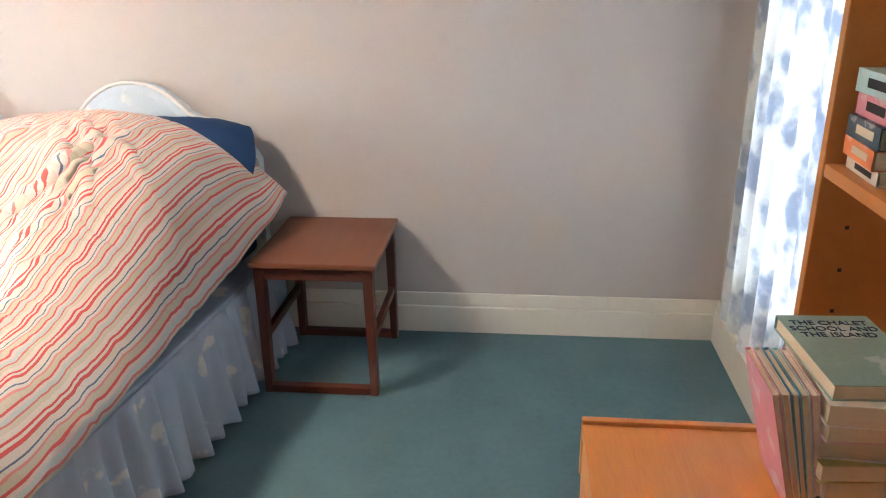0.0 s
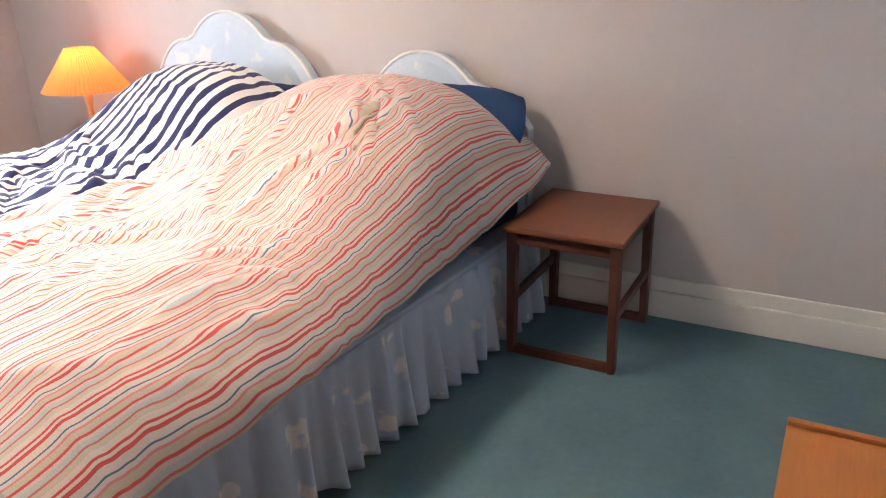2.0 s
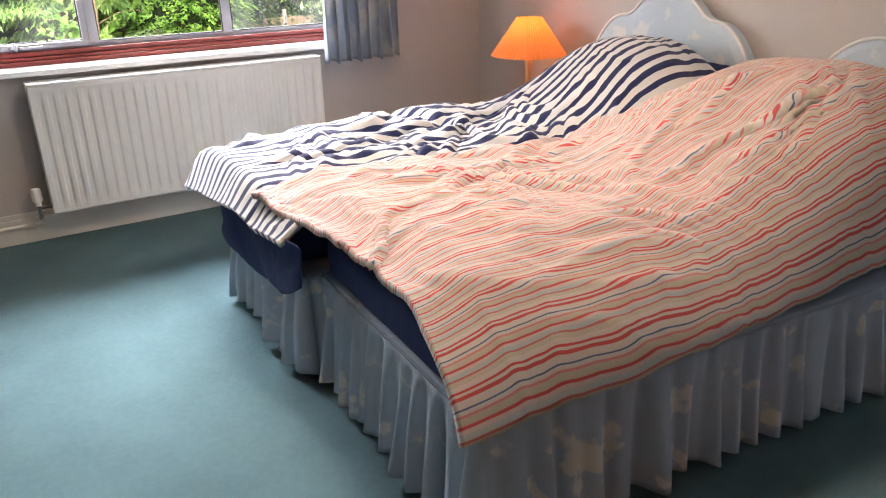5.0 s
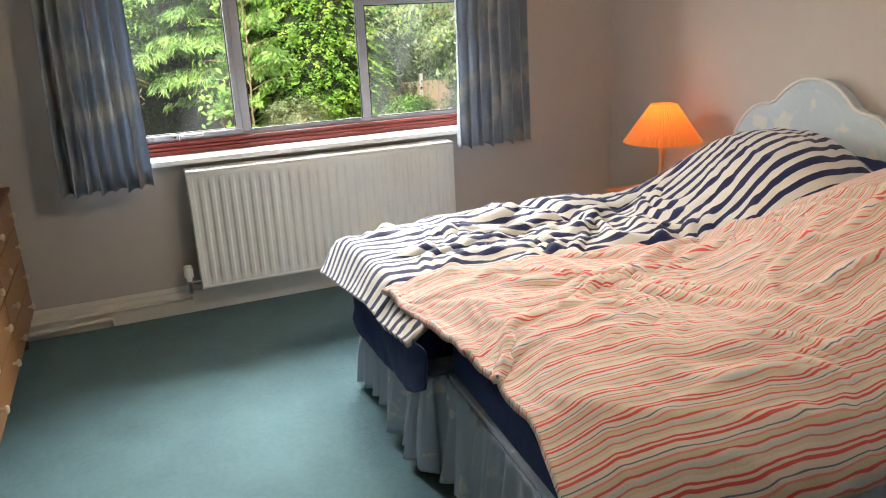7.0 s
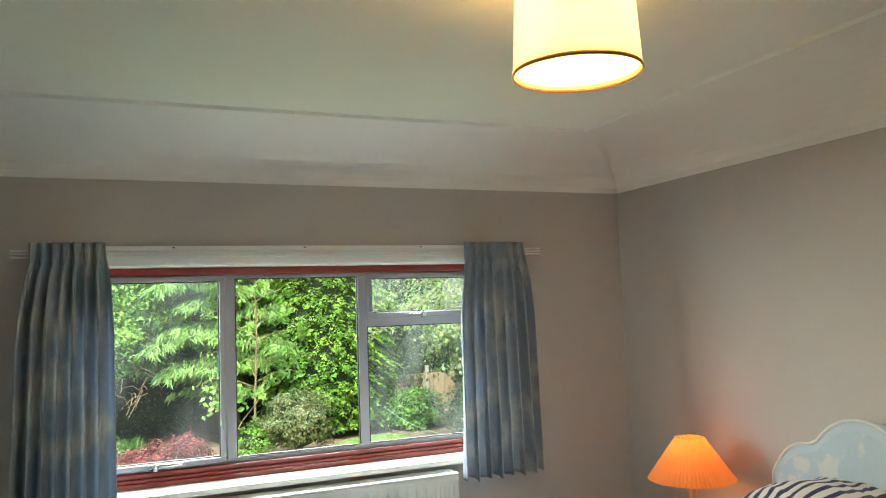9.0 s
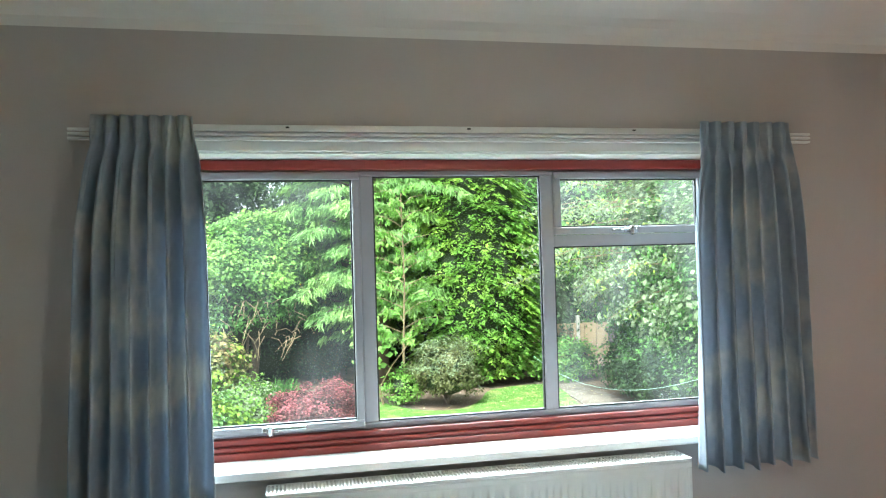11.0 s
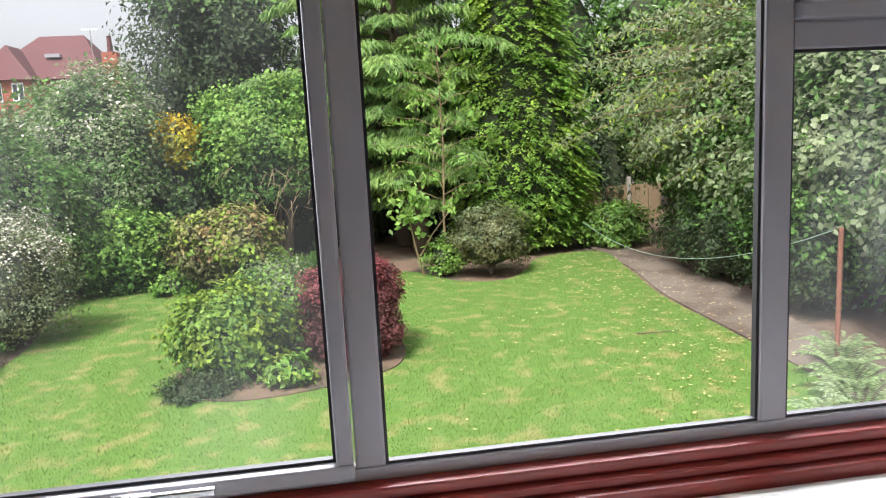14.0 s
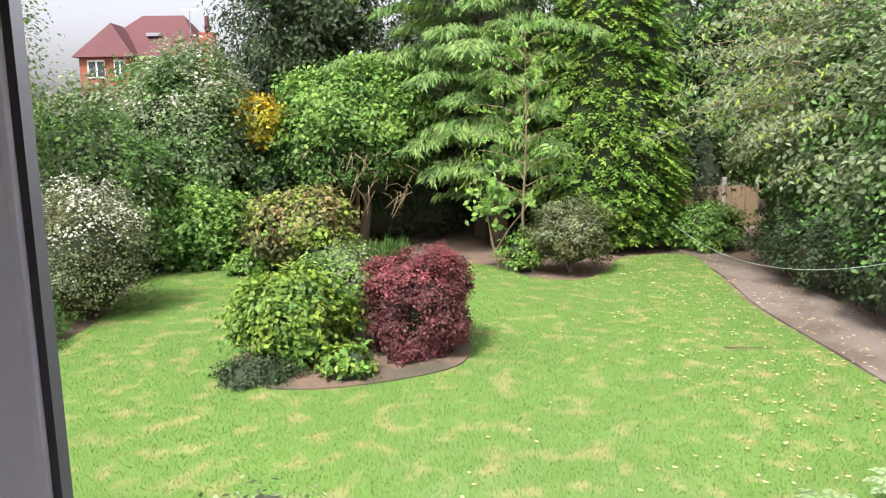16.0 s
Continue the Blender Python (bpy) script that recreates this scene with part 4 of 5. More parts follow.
def flat(name, outline, z, mat, label):
    bm = bmesh.new()
    top = [bm.verts.new((x, y, z)) for x, y in outline]
    low = [bm.verts.new((x, y, G - 0.06)) for x, y in outline]
    bm.faces.new(top)
    for i in range(len(top)):
        j = (i + 1) % len(top)
        bm.faces.new((top[i], low[i], low[j], top[j]))
    return tagged(part(name, bm, mat), label, kind="structure")


def smooth_outline(pts, n=6):
    out = []
    c = len(pts)
    for i in range(c):
        p0, p1, p2, p3 = (Vector(pts[(i + k) % c]) for k in (-1, 0, 1, 2))
        for j in range(n):
            t = j / n
            out.append(tuple(0.5 * (2 * p1 + (p2 - p0) * t + (2 * p0 - 5 * p1 + 4 * p2 - p3) * t * t + (3 * p1 - p0 - 3 * p2 + p3) * t ** 3)))
    return out


LAWN = smooth_outline([(-1.5, -9), (-8, -8.6), (-12.8, -8.4), (-15.1, -8.4), (-19.1, -9.0), (-21.6, -8.9), (-23.6, -7.3), (-22.2, -5.9), (-20.6, -4.0), (-20.3, -1.5), (-19.6, 0.0), (-18.0, 0.9), (-17.6, 2.0), (-18.6, 2.9),
                       (-20.3, 3.8), (-20.5, 5.7), (-17.5, 5.4), (-14.7, 4.95), (-11, 4.85), (-7.5, 4.6), (-6.2, 3.6), (-4.5, 2.2), (-1.5, 1.5)])
flat("lawn", LAWN, G, lawn_mat, "mown lawn with dry straw patches")
flat("path", smooth_outline([(-21.5, 5.75), (-18, 5.6), (-14.7, 5.08), (-11, 4.95), (-5, 4.7), (-5, 6.2), (-11, 6.3), (-15, 6.85), (-20, 6.75), (-22, 6.7)]), G - 0.012, paving, "earthy garden path strewn with leaves")
flat("island_bed", smooth_outline([(-10.45, -3.7), (-10.6, -2.7), (-11.1, -1.6), (-11.7, -1.15), (-12.8, -1.1), (-13.4, -2.2), (-13.2, -3.8), (-12.3, -4.9), (-11.3, -4.85), (-10.7, -4.4)]), G + 0.025, soil, "dark soil bed in the lawn")


def inside(x, y, poly):
    hit = np.zeros(len(x), bool)
    for (x0, y0), (x1, y1) in zip(poly, poly[1:] + poly[:1]):
        if y0 != y1:
            cross = ((y0 > y) != (y1 > y)) & (x < (x1 - x0) * (y - y0) / (y1 - y0) + x0)
            hit ^= cross
    return hit


def quads(name, centers, axis_u, axis_v, mat, parent=None, fold=0.25, label=""):
    """Many small leaves in one mesh: each a diamond folded on its long axis, at a centre, with half-axes u and v."""
    n = len(centers)
    nrm = np.cross(axis_u, axis_v)
    nrm /= np.linalg.norm(nrm, axis=1, keepdims=True) + 1e-9
    wid = np.linalg.norm(axis_v, axis=1, keepdims=True)
    lift = nrm * wid * fold
    co = np.empty((n, 4, 3), np.float32)
    co[:, 0], co[:, 2] = centers - axis_u, centers + axis_u
    co[:, 1], co[:, 3] = centers + axis_v + lift - 0.15 * axis_u, centers - axis_v + lift - 0.15 * axis_u
    me = bpy.data.meshes.new(name)
    me.vertices.add(4 * n)
    me.vertices.foreach_set("co", co.ravel())
    me.loops.add(6 * n)
    base = (np.arange(n) * 4)[:, None]
    me.loops.foreach_set("vertex_index", (base + np.array([0, 1, 2, 0, 2, 3])).astype(np.int32).ravel())
    me.polygons.add(2 * n)
    me.polygons.foreach_set("loop_start", (np.arange(2 * n) * 3).astype(np.int32))
    me.update(calc_edges=True)
    me.materials.append(mat)
    ob = new(name, me)
    if parent:
        ob.parent = parent
    if label:
        ob["label"] = label
    return ob


R = np.random.default_rng(11)


def unit(n):
    v = R.normal(size=(n, 3))
    return v / np.linalg.norm(v, axis=1, keepdims=True)


def leaves_at(name, pts, outward, size, mat, parent, aspect=0.5, droop=0.35, loose=0.8, label=""):
    """Leaves at points, facing roughly outward and up, hanging a little."""
    n = len(pts)
    nrm = outward + np.array([0, 0, 0.6]) + loose * R.normal(size=(n, 3)) * 0.6
    nrm /= np.linalg.norm(nrm, axis=1, keepdims=True) + 1e-9
    u = np.cross(nrm, unit(n))
    u /= np.linalg.norm(u, axis=1, keepdims=True) + 1e-9
    u[:, 2] -= droop
    u /= np.linalg.norm(u, axis=1, keepdims=True) + 1e-9
    v = np.cross(nrm, u)
    v /= np.linalg.norm(v, axis=1, keepdims=True) + 1e-9
    s = size * R.uniform(0.6, 1.25, (n, 1))
    return quads(name, pts, u * s, v * s * aspect, mat, parent, label=label)


def clumps(c, r, count, per, spread, low=-0.6, shell=(0.78, 1.05), power=1.0):
    """Points of leaf clumps over an uneven ellipsoid, and their outward directions."""
    d = unit(count * 2)
    d = d[d[:, 2] > low][:count]
    k = R.uniform(*shell, (len(d), 1))
    k *= 1 + 0.16 * np.sin(3.1 * d[:, :1] * 2 + c[0]) * np.cos(2.7 * d[:, 1:2] * 2 + c[1]) + 0.10 * np.sin(7 * d[:, 2:3] + 5 * d[:, 1:2])
    e = np.sign(d) * np.abs(d) ** power
    mid = np.array(c) + e * k * np.array(r)
    pts = np.repeat(mid, per, 0) + R.normal(size=(len(d) * per, 3)) * spread * np.array([1, 1, 0.7])
    return pts, np.repeat(d, per, 0)


# a dark lump within a crown that paints the shade between its leaves
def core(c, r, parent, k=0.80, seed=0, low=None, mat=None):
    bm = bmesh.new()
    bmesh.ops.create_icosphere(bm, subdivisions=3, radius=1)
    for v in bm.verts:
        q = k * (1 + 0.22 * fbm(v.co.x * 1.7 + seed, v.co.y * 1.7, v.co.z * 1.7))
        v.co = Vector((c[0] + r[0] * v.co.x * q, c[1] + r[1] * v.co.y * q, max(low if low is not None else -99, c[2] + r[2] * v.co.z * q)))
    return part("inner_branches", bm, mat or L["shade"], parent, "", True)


def branches(parent, base, tips, r, name="limb", mat=None, sag=0.1):
    for tip in tips:
        a, b = Vector(base), Vector(tip)
        mid = (a + b) / 2 + Vector((R.uniform(-sag, sag), R.uniform(-sag, sag), R.uniform(0, sag)))
        pts = [a * (1 - t) ** 2 + mid * 2 * t * (1 - t) + b * t * t for t in (0, 0.25, 0.5, 0.75, 1)]
        part(name, tube(bmesh.new(), pts, (r, r * 0.3), 6), mat or L["bark"], parent)


def bush(name, label, cat, c, r, mat, count, per, size, spread=0.12, low=-0.75, aspect=0.5, power=1.0, mix=None, droop=0.35, k=0.80, group="", ground=True):
    t = thing(name, label, cat, group)
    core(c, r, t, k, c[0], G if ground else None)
    pts, d = clumps(c, r, count, int(per * 1.35), spread, low, power=power)
    keep = pts[:, 2] > G + 0.02
    leaves_at("foliage", pts[keep], d[keep], size, mat, t, aspect, droop)
    for m2, frac, sz, lo in (mix or ()):
        p2, d2 = clumps(c, r, max(3, int(count * frac)), per, spread, lo, (0.98, 1.1), power)
        keep = p2[:, 2] > G + 0.02
        leaves_at("foliage_tint" if m2 is not L["white"] else "blossom", p2[keep], d2[keep], sz, m2, t, 0.7, droop)
    base = (c[0], c[1], G)
    branches(t, base, [(c[0] + r[0] * 0.5 * math.cos(a), c[1] + r[1] * 0.5 * math.sin(a), c[2] + 0.2 * r[2]) for a in (0.3, 1.9, 3.4, 5.0)], 0.03 + 0.02 * r[2], "stem")
    return t


# the rosy upper leaves put the light on the bush's top into colour
bush("berberis_bush", "clipped dark red berberis bush on the island bed", "bush", (-12.25, -1.92, -1.80), (0.78, 0.77, 0.80), L["red"], 950, 34, 0.030, 0.07, -0.9, 0.7, 0.72, droop=0.1, mix=[(leaf_mat("rosy_lit_leaves", (0.30, 0.08, 0.09)), 0.20, 0.026, 0.25)])
bush("euonymus_bush", "glossy lime green shrub on the island bed", "bush", (-11.95, -4.0, -1.95), (0.85, 0.86, 0.72), L["mid"], 200, 26, 0.055, 0.12, mix=[(L["lime"], 1.0, 0.055, -0.2)])
bush("rose_shrub", "loose pale green shrub on the island bed", "bush", (-12.75, -3.25, -1.65), (0.65, 0.62, 0.72), L["grey"], 150, 20, 0.04, 0.13, k=0.55, mix=[(L["bright"], 0.5, 0.04, -0.3)])
bush("ground_cover", "low dark ivy edging the island bed", "plant", (-10.95, -4.45, -2.55), (0.40, 0.62, 0.28), L["dark"], 90, 24, 0.035, 0.07)
bush("hosta", "bright leafy plant on the island bed", "plant", (-10.95, -3.05, -2.45), (0.28, 0.42, 0.30), L["bright"], 30, 12, 0.07, 0.08, mix=[(L["lime"], 0.5, 0.06, 0)])
bush("photinia_bush", "bronze tipped photinia shrub at the lawn edge", "bush", (-19.8, -5.0, -1.65), (1.1, 1.25, 0.95), L["olive"], 240, 26, 0.075, 0.15, mix=[(L["bronze"], 0.45, 0.075, -0.1), (L["lime"], 0.3, 0.075, -0.1)])
bush("hydrangea", "low green plants beside the photinia shrub", "plant", (-19.2, -6.3, -2.4), (0.5, 0.45, 0.38), L["bright"], 50, 18, 0.07, 0.09)
bush("twiggy_shrub", "rounded olive twiggy shrub in bare soil", "bush", (-18.5, 1.95, -1.66), (0.85, 0.92, 0.80), L["olive"], 260, 26, 0.048, 0.10, k=0.8, mix=[(L["grey"], 0.4, 0.03, 0)])
bush("small_shrub", "light green shrub at the sapling's foot", "bush", (-18.9, 0.75, -2.15), (0.45, 0.5, 0.55), L["bright"], 80, 18, 0.05, 0.09, k=0.6)
bush("laurel_tree", "broad domed laurel tree behind the lawn", "tree", (-23.6, -3.8, 0.65), (1.9, 2.3, 2.05), L["mid"], 700, 30, 0.075, 0.20, -0.55, mix=[(L["bright"], 0.75, 0.075, 0.05)], k=0.84, ground=False)
# the laurel's dark underside, its shade given by dark leaf colour
bush("dark_shrub", "dark leaves painting the shade beneath the laurel", "bush", (-25.0, -3.2, -1.5), (1.2, 3.2, 1.5), L["dark"], 260, 22, 0.08, 0.2)
bush("rhododendron", "dark leafy shrub below the golden bush", "bush", (-23.6, -6.6, -0.9), (1.2, 1.15, 1.75), L["mid"], 280, 24, 0.085, 0.18, mix=[(L["dark"], 0.5, 0.085, -0.5)])
bush("golden_bush", "golden yellow leaved bush at the border", "bush", (-22.9, -6.55, 1.15), (0.7, 0.72, 0.80), L["yellow"], 90, 24, 0.085, 0.16, k=0.55, ground=False)
bush("rambling_rose", "tall shrub topped with white rose blossom", "bush", (-22.6, -8.6, 0.35), (1.7, 1.75, 2.75), L["mid"], 560, 24, 0.07, 0.22, mix=[(L["grey"], 0.7, 0.06, -0.3), (L["white"], 0.08, 0.075, 0.45)])
bush("hedge_shrub", "large mixed green shrub in the border", "bush", (-19.6, -10.4, -0.8), (1.7, 1.9, 1.9), L["grey"], 480, 26, 0.07, 0.2, mix=[(L["mid"], 0.8, 0.07, -0.4)])
bush("border_shrub", "fresh green shrub spilling over the lawn edge", "bush", (-20.6, -7.9, -1.75), (1.2, 1.35, 1.05), L["mid"], 300, 26, 0.08, 0.16, mix=[(L["bright"], 0.7, 0.08, -0.2)])
bush("olearia_bush", "grey twiggy bush covered in cream blossom", "bush", (-15.3, -8.9, -1.45), (1.15, 1.25, 1.35), L["olive"], 380, 24, 0.035, 0.16, mix=[(L["white"], 0.32, 0.035, 0.40), (L["grey"], 0.5, 0.035, -0.4)])
bush("border_plants", "low green border plants by the lawn", "plant", (-12.6, -9.2, -2.3), (1.8, 0.8, 0.5), L["mid"], 200, 22, 0.06, 0.1)
bush("birch_tree", "pale feathery tree beside the border", "tree", (-17.0, -13.0, 1.4), (2.0, 2.6, 3.6), L["grey"], 420, 26, 0.06, 0.3, mix=[(L["bright"], 0.5, 0.06, -0.3)], k=0.6, ground=False)
bush("hedge_shrub", "large mixed green shrub further back", "bush", (-24.5, -12.2, -0.2), (1.8, 2.4, 2.4), L["mid"], 420, 24, 0.08, 0.25, mix=[(L["grey"], 0.6, 0.08, -0.2)])
# the right-hand border
for c, r, m, m2 in (((-16.6, 8.9, 0.4), (2.3, 2.0, 3.2), "mid", "grey"), ((-12.6, 8.4, 0.2), (2.3, 1.9, 3.1), "mid", "grey"), ((-20.8, 10.4, 0.6), (2.4, 2.5, 3.6), "mid", "olive"), ((-8.6, 8.3, 0.0), (2.0, 1.8, 3.0), "mid", "grey")):
    bush("border_tree", "dense leafy tree hanging over the path", "tree", c, r, L[m], 620, 28, 0.08, 0.24, -0.85, mix=[(L[m2], 0.7, 0.08, -0.3)], group="trees along the path")
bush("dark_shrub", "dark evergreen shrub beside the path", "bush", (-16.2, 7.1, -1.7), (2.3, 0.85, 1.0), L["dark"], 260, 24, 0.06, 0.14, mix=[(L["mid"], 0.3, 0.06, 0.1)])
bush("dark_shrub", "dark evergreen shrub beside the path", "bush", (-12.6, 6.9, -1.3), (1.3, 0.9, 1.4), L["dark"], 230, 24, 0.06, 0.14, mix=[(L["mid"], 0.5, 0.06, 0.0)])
bush("pear_tree", "silver leaved shrub beside the clothes post", "bush", (-7.6, 7.0, -0.7), (1.0, 1.0, 1.7), L["grey"], 260, 24, 0.06, 0.18, k=0.6, aspect=0.25)
bush("hydrangea", "low green plants at the end of the path", "plant", (-21.6, 6.6, -2.1), (0.9, 1.0, 0.7), L["bright"], 120, 20, 0.07, 0.13, mix=[(L["mid"], 0.6, 0.07, -0.4)])

# dark row added behind the border to cover the pale lit ground
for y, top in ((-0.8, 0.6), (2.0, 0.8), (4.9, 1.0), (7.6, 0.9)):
    bush("dark_shrub", "dark shrubs added to cover pale ground at the boundary", "bush", (-27.0, y, -1.1), (1.0, 1.8, 1.4 + top), L["dark"], 200, 22, 0.10, 0.22, group="boundary undergrowth")

# bare branches under the laurel
snag = thing("bare_branches", "tangle of bare grey branches under the laurel", "branches")
pts = []
for i in range(70):
    a = Vector((-22.2 + R.uniform(-0.4, 0.5), -3.4 + R.uniform(-1.5, 1.5), R.uniform(-1.0, 0.6)))
    b = a + Vector((R.uniform(0.1, 0.9), R.uniform(-0.6, 0.6), R.uniform(-0.9, 0.2)))
    part("branch", tube(bmesh.new(), [a, (a + b) / 2 + Vector((0.1, 0.05, 0.12)), b], (0.016, 0.005), 5), L["twig"], snag)
part("trunk", tube(bmesh.new(), [(-23.4, -3.6, G), (-23.2, -3.4, -1.3), (-23.5, -3.8, 0.4)], (0.17, 0.08), 10), L["bark"], snag)

# clump of iris-like leaves and a white plume near the island
for nm, lb, c, mt, n, h in (("iris_clump", "clump of strappy green leaves by the bed", (-20.9, -2.6), L["mid"], 260, 0.75), ("iris_clump", "clump of strappy green leaves by the bed", (-21.2, -3.3), L["bright"], 160, 0.6), ("variegated_grass", "pale variegated grass behind the berberis", (-13.8, -2.2), L["white"], 90, 1.15)):
    t = thing(nm, lb, "plant")
    base = np.column_stack([c[0] + R.normal(0, 0.16, n), c[1] + R.normal(0, 0.2, n), np.full(n, G)])
    d = np.column_stack([R.normal(0, 0.45, n), R.normal(0, 0.45, n), np.ones(n)])
    d /= np.linalg.norm(d, axis=1, keepdims=True)
    hh = h * R.uniform(0.5, 1.0, (n, 1)) / 2
    side = np.cross(d, unit(n))
    side /= np.linalg.norm(side, axis=1, keepdims=True)
    quads("leaves", base + d * hh, d * hh, side * 0.022, mt, t)

# the cedar: level boughs with hanging sprays
def conifer(name, label, base, height, tiers, reach, mat, spray, per, droop, first=0.8, twig_step=0.33, taper=0.7, only=None):
    t = thing(name, label, "tree")
    part("trunk", tube(bmesh.new(), [base, (base[0] + 0.1, base[1], base[2] + height * 0.5), (base[0], base[1] + 0.1, base[2] + height)], (0.30, 0.04), 12), L["bark"], t, "", True)
    C, U, V = [], [], []
    for k in range(tiers):
        f = k / (tiers - 1)
        z0 = base[2] + first + (height - first) * f
        ln = reach * (1 - taper * f ** 1.3) * R.uniform(0.8, 1.15)
        n = 7 if f < 0.8 else 5
        off = R.uniform(0, 6.28)
        for b in range(n):
            a = off + b * 6.283 / n + R.uniform(-0.25, 0.25)
            l = ln * R.uniform(0.55, 1.2)
            d = np.array([math.cos(a), math.sin(a), 0.0])
            sidev = np.array([-d[1], d[0], 0])
            z = z0 + R.uniform(-0.45, 0.45)
            start = np.array([base[0], base[1], z])

            def at(q):
                return start + d * l * q + np.array([0, 0, 0.16 * l * math.sin(q * 2.2) - droop * l * q ** 2.5])
            part("bough", tube(bmesh.new(), [at(q) for q in (0, 0.3, 0.6, 0.85, 1.0)], (0.05, 0.012), 5), L["bark"], t)
            steps = max(3, int(l / twig_step))
            for s in range(steps):
                q = 0.22 + 0.80 * (s + R.uniform(0, 0.6)) / steps
                for sg in (-1, 1):
                    tl = 0.42 * l * (1.08 - q) * R.uniform(0.6, 1.1) + 0.18
                    m = per
                    w = R.uniform(0, 1, (m, 1))
                    p = at(q) + sidev * sg * tl * w + d * tl * 0.55 * w + np.array([0, 0, -1]) * (0.22 * tl * w ** 2)
                    p = p + R.normal(size=(m, 3)) * 0.045
                    dirn = sidev * sg * 0.55 + d * 0.5 + np.array([0, 0, -1.0]) * R.uniform(0.3, 1.3, (m, 1)) + R.normal(size=(m, 3)) * 0.25
                    dirn /= np.linalg.norm(dirn, axis=1, keepdims=True)
                    sz = spray * R.uniform(0.6, 1.3, (m, 1))
                    sd = np.cross(dirn, np.array([0.3, 0.2, 1.0]) + R.normal(size=(m, 3)) * 0.5)
                    sd /= np.linalg.norm(sd, axis=1, keepdims=True)
                    C.append(p + dirn * sz * 0.5), U.append(dirn * sz), V.append(sd * sz * 0.17)
    quads("foliage", np.concatenate(C), np.concatenate(U), np.concatenate(V), mat, t)
    return t


conifer("cedar_tree", "tall cedar with layered drooping boughs", (-24.6, 0.3, G), 12.0, 13, 5.0, L["cedar"], 0.16, 34, 0.10, first=2.6, taper=0.6)
conifer("cedar_tree", "younger cedar with soft drooping sprays", (-22.6, 0.6, G), 6.4, 8, 2.9, L["cedar"], 0.14, 32, 0.14, first=1.9, taper=0.75)


def cypress(base, height, radius):
    """A cone of overlapping flat sprays that turn down at their tips."""
    t = thing("cypress_tree", "dense bright green cypress reaching the ground", "tree")
    part("trunk", tube(bmesh.new(), [base, (base[0], base[1], base[2] + height)], (0.22, 0.03), 10), L["bark"], t)
    # dark solid cone: the shade behind the sprays, painted by colour
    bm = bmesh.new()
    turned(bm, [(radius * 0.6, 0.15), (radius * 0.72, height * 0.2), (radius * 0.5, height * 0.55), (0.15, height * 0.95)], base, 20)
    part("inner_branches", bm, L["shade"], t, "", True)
    C, U, V = [], [], []
    for i in range(3000):
        f = R.uniform(0, 1) ** 1.2
        a = R.uniform(0, 6.283)
        rr = radius * (1 - 0.72 * f ** 1.4) * (0.80 + 0.25 * R.uniform()) * (0.82 + 0.18 * min(1, f * 8))
        d = np.array([math.cos(a), math.sin(a), 0])
        tip = np.array(base) + d * rr + np.array([0, 0, 0.25 + height * f])
        m = 26
        w = R.uniform(0, 1, (m, 1))
        sg = R.choice([-1, 1], (m, 1))
        sidev = np.array([-d[1], d[0], 0])
        l = 0.50
        p = tip - d * l * (1 - w) * 0.8 + sidev * sg * R.uniform(0, 0.28, (m, 1)) * (1.1 - w) + np.array([0, 0, 0.16]) * (1 - w) - np.array([0, 0, 0.10]) * w ** 2
        dirn = d * 0.8 + sidev * sg * 0.5 + np.array([0, 0, -0.35]) + R.normal(size=(m, 3)) * 0.2
        dirn /= np.linalg.norm(dirn, axis=1, keepdims=True)
        sz = 0.075 * R.uniform(0.7, 1.3, (m, 1))
        sd = np.cross(dirn, np.array([0, 0, 1.0]) + R.normal(size=(m, 3)) * 0.3)
        sd /= np.linalg.norm(sd, axis=1, keepdims=True)
        C.append(p), U.append(dirn * sz), V.append(sd * sz * 0.4)
    quads("foliage", np.concatenate(C), np.concatenate(U), np.concatenate(V), L["fan"], t)


cypress((-22.9, 3.9, G), 11.5, 2.75)

# cherry sapling with hanging leaves
sap = thing("cherry_sapling", "slender young cherry tree with drooping leaves", "tree")
part("trunk", tube(bmesh.new(), [(-19.0, 0.85, G), (-18.95, 0.80, -1.2), (-19.05, 0.90, 0.8), (-19.0, 0.85, 3.4)], (0.045, 0.012), 8), L["twig"], sap)
part("limb", tube(bmesh.new(), [(-19.0, 0.2, G), (-18.95, 0.02, -1.9), (-18.9, -0.12, -1.1), (-18.9, 0.0, -0.4)], (0.035, 0.01), 8), L["twig"], sap)
part("limb", tube(bmesh.new(), [(-18.98, 0.05, -2.2), (-18.9, 0.45, -1.5), (-18.9, 0.95, -0.9)], (0.025, 0.01), 8), L["twig"], sap)
C, D = [], []
for i in range(30):
    z = -0.9 + 4.2 * i / 29
    a = i * 2.4
    l = (1.5 - 0.28 * abs(z - 0.2)) * R.uniform(0.7, 1.1)
    s = Vector((-19.0, 0.85, z))
    e = s + Vector((math.cos(a) * l * 0.8, math.sin(a) * l, 0.35))
    tip = e + Vector((math.cos(a) * 0.25, math.sin(a) * 0.35, -0.18))
    part("twig", tube(bmesh.new(), [s, (s + e) / 2 + Vector((0, 0, 0.1)), e, tip], (0.014, 0.004), 5), L["twig"], sap)
    w = R.uniform(0.25, 1.05, (44, 1))
    C.append(np.array(s) + (np.array(tip) - np.array(s)) * w + np.array([0, 0, 0.12]) * np.sin(3 * w) + R.normal(size=(44, 3)) * 0.06)
    D.append(np.tile([math.cos(a), math.sin(a), 0.2], (44, 1)))
leaves_at("foliage", np.concatenate(C), np.concatenate(D), 0.10, L["bright"], sap, 0.36, 0.8)
